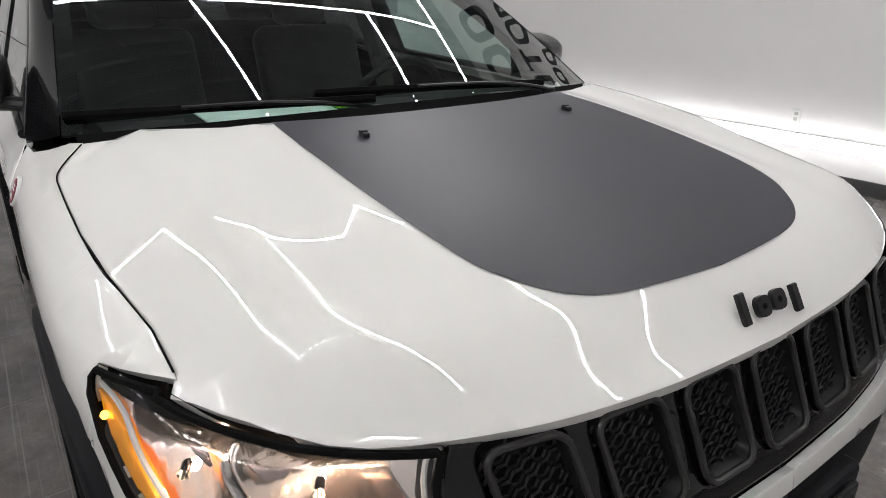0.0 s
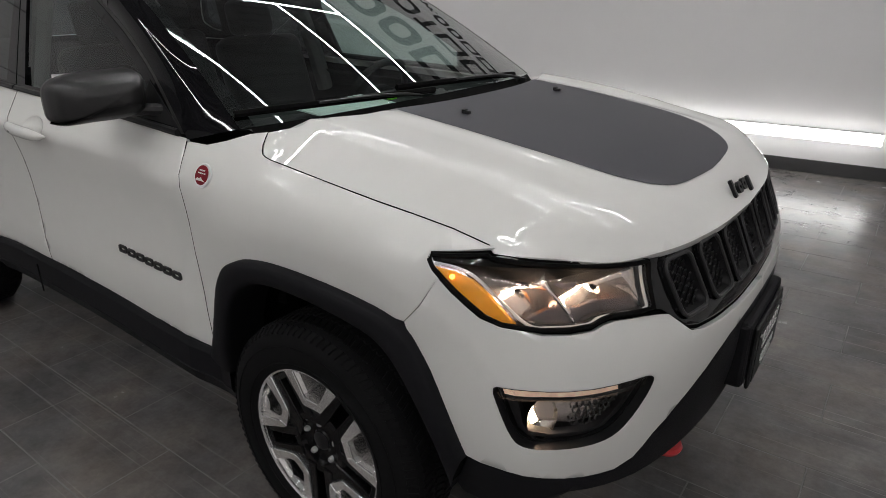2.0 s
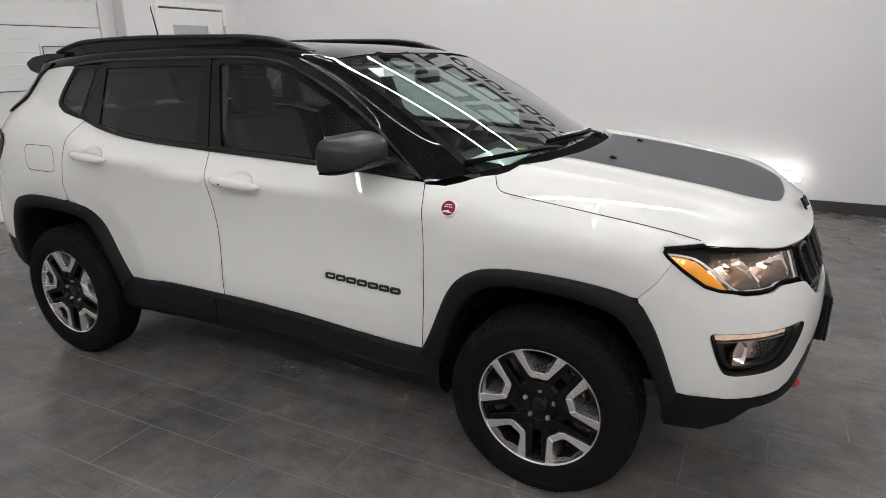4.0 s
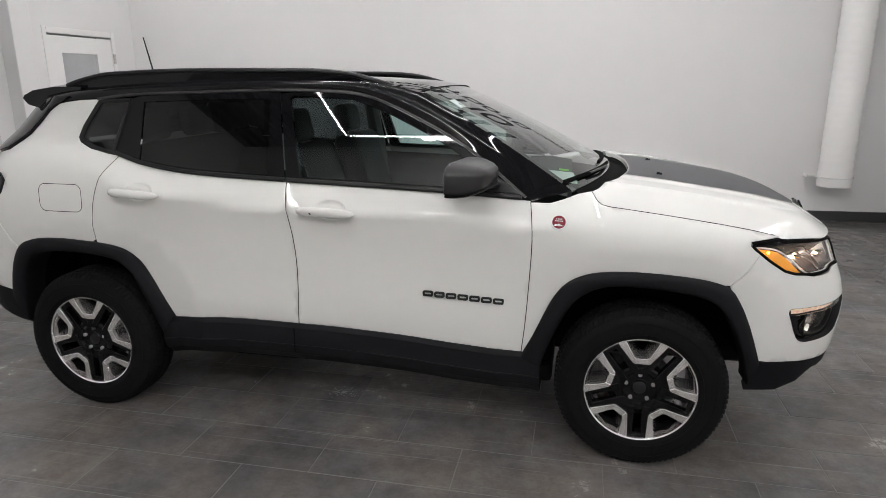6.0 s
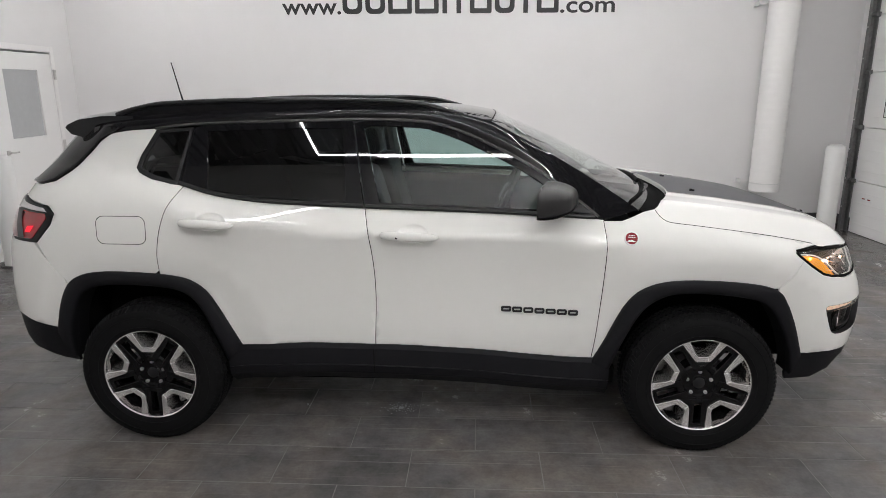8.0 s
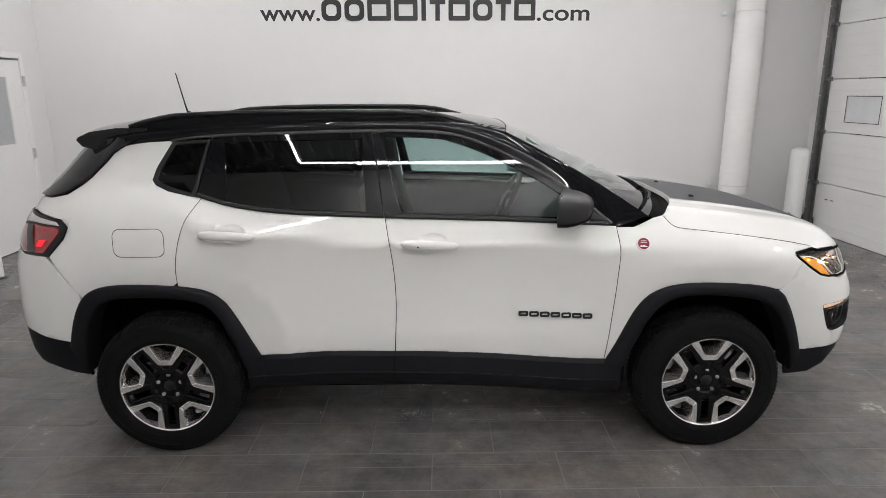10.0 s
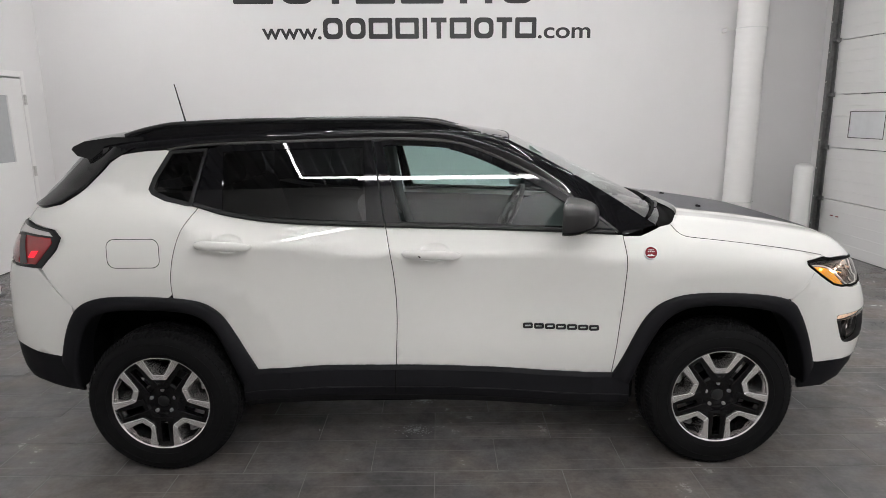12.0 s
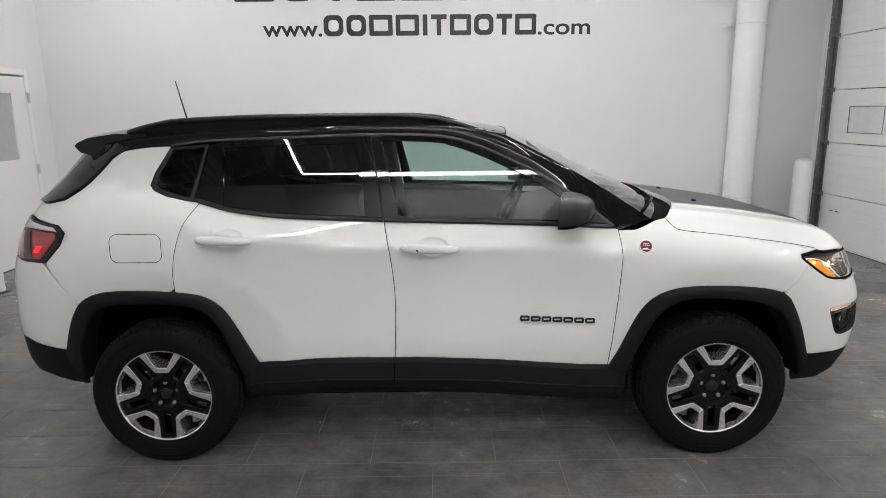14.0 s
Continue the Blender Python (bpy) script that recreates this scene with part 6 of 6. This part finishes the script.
part("exhaust", tube(rope([(0.6, 0.2, 0.25), (-0.5, 0.2, 0.24), (-1.0, 0.35, 0.26), (-1.9, 0.4, 0.28)], 6), 0.03, 10), STEEL, car, smooth=True)
for x in (1.318, -1.318):
    part("axle", merge(tube([(x, -0.7, 0.34), (x, 0.7, 0.34)], 0.03, 10), box((0.4, 0.5, 0.16), 0.04, at=(x, 0, 0.36))), DARK, car)
for s in (-1, 1):
    fi = on(s, -0.024)
    loop = sx([(0.9, 0.40)] + ARCH_FI + [(1.77, 0.36), (1.80, 0.45)]) + sw([(0.7, 0.45), (0.4, 0.45), (0.001, 0.45), (0.001, 0.96), (0.4, 0.96), (0.7, 0.96)]) + sx([(1.7, 0.99), (1.5, 1.04), (1.2, 1.07), (1.02, 1.1), (0.84, 1.10), (0.3, 1.13), (-0.25, 1.15), (-0.9, 1.20), (-1.1, 1.24), (-1.4, 1.24), (-1.8, 1.2), (-1.9, 1.0), (-1.8, 0.45)] + ARCH_RI[::-1] + [(-0.945, 0.42), (0.0, 0.42)])
    head_hole = shrink(densify(lens_loop if area(lens_loop) > 0 else lens_loop[::-1], 0.04), 0.004)
    shell_holes = [shrink(densify(fog_loop if area(fog_loop) > 0 else fog_loop[::-1], 0.03), 0.004), head_hole]
    panel("inner_shell", loop, fi, DARK, car, holes=shell_holes, step=0.09, thick=0.0, inset=0.0, roll=0)
    panel("inner_shell_upper", sx([(-1.0, 1.26), (-1.06, 1.52), (-1.25, 1.52), (-1.5, 1.49), (-1.78, 1.30), (-1.4, 1.25)]), on(s, -0.03), DARK, car, holes=[sx(q_in)], step=0.09, thick=0.0, inset=0.0, roll=0)
hin = [(x - 0.03 if x > 1.9 else x + 0.02, y * 0.97) for x, y in ((hood_rear(0.7), -0.7), (hood_rear(0), 0), (hood_rear(0.7), 0.7), (1.78, 0.79), (2.0, 0.7), (2.1, 0.4), (2.13, 0), (2.1, -0.4), (2.0, -0.7), (1.78, -0.79))]
panel("engine_cover", hin, lambda x, y: (x, y, hood_z(x, y) - 0.03), DARK, car, step=0.08, thick=0, roll=0, inset=0)

# ---- cabin ----
part("dashboard", prism(rope(((0.98, 1.12), (0.80, 1.14), (0.58, 1.10), (0.50, 1.02), (0.52, 0.85), (0.70, 0.6), (1.0, 0.6)), 4), 1.36, "y", -0.68, 0.0), CABIN, car, smooth=True)
part("cabin_floor", box((2.6, 1.4, 0.04), at=(-0.4, 0, 0.42)), CABIN, car)
for s in (-1, 1):
    panel("door_card", sx([(0.80, 0.55), (0.80, 1.10), (0.3, 1.14), (-0.25, 1.16), (-0.9, 1.19), (-1.05, 1.2), (-1.05, 0.86), (-0.85, 0.55)]), on(s, -0.09), CABIN, car, step=0.1, thick=0.0, inset=0, roll=0)
    part("pillar_trim", tube([(-0.29, s * 0.77, 1.0), (-0.30, s * 0.72, 1.2), (-0.33, s * 0.62, 1.52)], 0.045, 8), HEADLINER, car, smooth=True)
sheet("headliner", lambda a, b: tuple(Vector(roof_at(0.04 + 0.9 * a, (2 * b - 1) * 0.96)) - Vector((0, 0, 0.035))), 12, 12, HEADLINER, car)


def seat(x, y, w, name="seat"):
    t = thing(name, "", "")
    t.parent = car
    part("cushion", box((0.50, w, 0.16), 0.06, 4, at=(x + 0.06, y, 0.68)), SEAT, t, smooth=True)
    part("backrest", box((0.15, w - 0.02, 0.62), 0.06, 4), SEAT, t, smooth=True, m=pose(x - 0.26, y, 1.0, 0, -16, 0))
    n = 1 if w < 0.7 else 3
    for i in range(n):
        yy = y + (i - (n - 1) / 2) * 0.42
        part("headrest", box((0.09, 0.25, 0.17), 0.04, 4), SEAT, t, smooth=True, m=pose(x - 0.385, yy, 1.385, 0, -12, 0))
        part("post", tube([(x - 0.355, yy - 0.05, 1.25), (x - 0.375, yy - 0.05, 1.34)], 0.006, 6), STEEL, t)
    return t


seat(0.0, -0.37, 0.5)
seat(0.0, 0.37, 0.5)
seat(-0.80, 0.0, 1.2, "rear_seat")
sw_ = thing("steering_wheel", "", "")
sw_.parent = car
m = pose(0.45, 0.37, 1.05, 0, -64, 0)
part("wheel_rim", tube([(0.185 * math.cos(a * math.tau / 40), 0.185 * math.sin(a * math.tau / 40), 0) for a in range(40)], 0.016, 10, closed=True), SEAT, sw_, m=m, smooth=True)
part("boss", merge(box((0.13, 0.14, 0.05), 0.02), box((0.05, 0.36, 0.02), 0.008), box((0.19, 0.05, 0.02), 0.008, at=(-0.09, 0, 0))), CABIN, sw_, m=m)
mirror = part("rear_view_mirror", box((0.03, 0.22, 0.065), 0.015, 3, at=(0.41, 0.0, 1.465)), TRIM, car, smooth=True)
for s in (-1, 1):
    part("sun_visor", box((0.16, 0.38, 0.015), 0.006, at=(0.33, s * 0.34, 1.515)), HEADLINER, car)
sheetp = thing("window_papers", "pale printed papers lying under the windscreen", "paper")
part("sheet", box((0.16, 0.34, 0.004)), PAPER, sheetp, m=pose(0.93, -0.30, 1.152, 0, 6, 4))
part("lime_tag", box((0.05, 0.035, 0.005)), LIME, sheetp, "lime green tag", m=pose(0.95, -0.115, 1.158, 0, 6, 4))
st = part("stock_sticker", box((0.003, 0.13, 0.06)), PAPER, car, "pale printed windscreen sticker", m=pose(0.475, -0.52, 1.50, 0, -57, 0))

# droplets under the car
def droplets(cx, cy, rx, ry, n, seed):
    rg = random.Random(seed)
    verts, faces = [], []
    for _ in range(n):
        a, r = rg.random() * math.tau, abs(rg.gauss(0, 0.5))
        x, y, q = cx + rx * r * math.cos(a), cy + ry * r * math.sin(a), rg.uniform(0.0012, 0.0045)
        k = len(verts)
        verts.append((x, y, 0.0022))
        for i in range(7):
            t = i * math.tau / 7
            verts.append((x + q * (1 + 0.4 * rg.random()) * math.cos(t), y + q * math.sin(t), 0.0004))
        faces += [(k, k + 1 + i, k + 1 + (i + 1) % 7) for i in range(7)]
    ob = link("water_drops", verts, faces, FLECK, None)
    return tagged(ob, "small patch of water drops on the tiles", "water drops", kind="stuff")


droplets(-0.11, -0.145, 0.085, 0.05, 130, 1)
droplets(-0.14, -0.51, 0.11, 0.07, 150, 2)
droplets(0.66, -0.21, 0.05, 0.04, 60, 3)
droplets(-0.66, -0.50, 0.02, 0.02, 10, 5)

# ---- tiled floor ----
floor = part("floor", box((XE - XW + 1.0, YN - YS + 1.0, 0.1), at=((XE + XW) / 2, (YN + YS) / 2, -0.0512)), GROUT, None)
floor.matrix_world = ROOM
tagged(floor, "dark grey slate look tiled floor with thin joints", "floor", kind="structure")
TW, TH, GAP = 0.61, 0.305, 0.0036
tile_mesh = bpy.data.meshes.new("tile")
bm = box((TW - GAP, TH - GAP, 0.008), 0.0015, 1, at=(0, 0, -0.004))
bm.to_mesh(tile_mesh)
bm.free()
tile_mesh.materials.append(TILE)
cells = []
for j in range(int((YN - YS) / TH) + 3):
    y = YS - 0.2 + ((-0.31 - YS + 0.2) % TH) + (j - 0.5) * TH
    for i in range(int((XE - XW) / TW) + 3):
        x = XW - 0.5 + ((-0.34 - XW + 0.5) % TW) + (i - 0.5) * TW + (TH if j % 2 else 0)
        q = ROOM.inverted() @ Vector((x, y, 0))
        if XW - 0.3 < q.x < XE + 0.3 and YS - 0.15 < q.y < YN + 0.16:
            cells.append((x, y))
near = sorted(cells, key=lambda c: math.hypot(c[0] * 0.8 - 0.2, (c[1] + 0.9)))[:290]
back = ROOM.inverted()
lean = random.Random(8)
for x, y in near:
    t = new("tile", tile_mesh)
    t.parent = floor
    t.matrix_local = back @ Matrix.Translation((x, y, -0.0004)) @ Matrix.Rotation(lean.uniform(-0.0016, 0.0016), 4, "X") @ Matrix.Rotation(lean.uniform(-0.0012, 0.0012), 4, "Y")
chosen = set(near)
verts, faces = [], []
src = [v.co.copy() for v in tile_mesh.vertices]
polys = [tuple(p.vertices) for p in tile_mesh.polygons]
for x, y in cells:
    if (x, y) not in chosen:
        k = len(verts)
        verts += [back @ Vector((v.x + x, v.y + y, v.z)) for v in src]
        faces += [tuple(k + i for i in p) for p in polys]
far = link("tiles", verts, faces, TILE, floor, smooth=False)
tagged(far, "dark grey slate look tiles", kind="stuff")
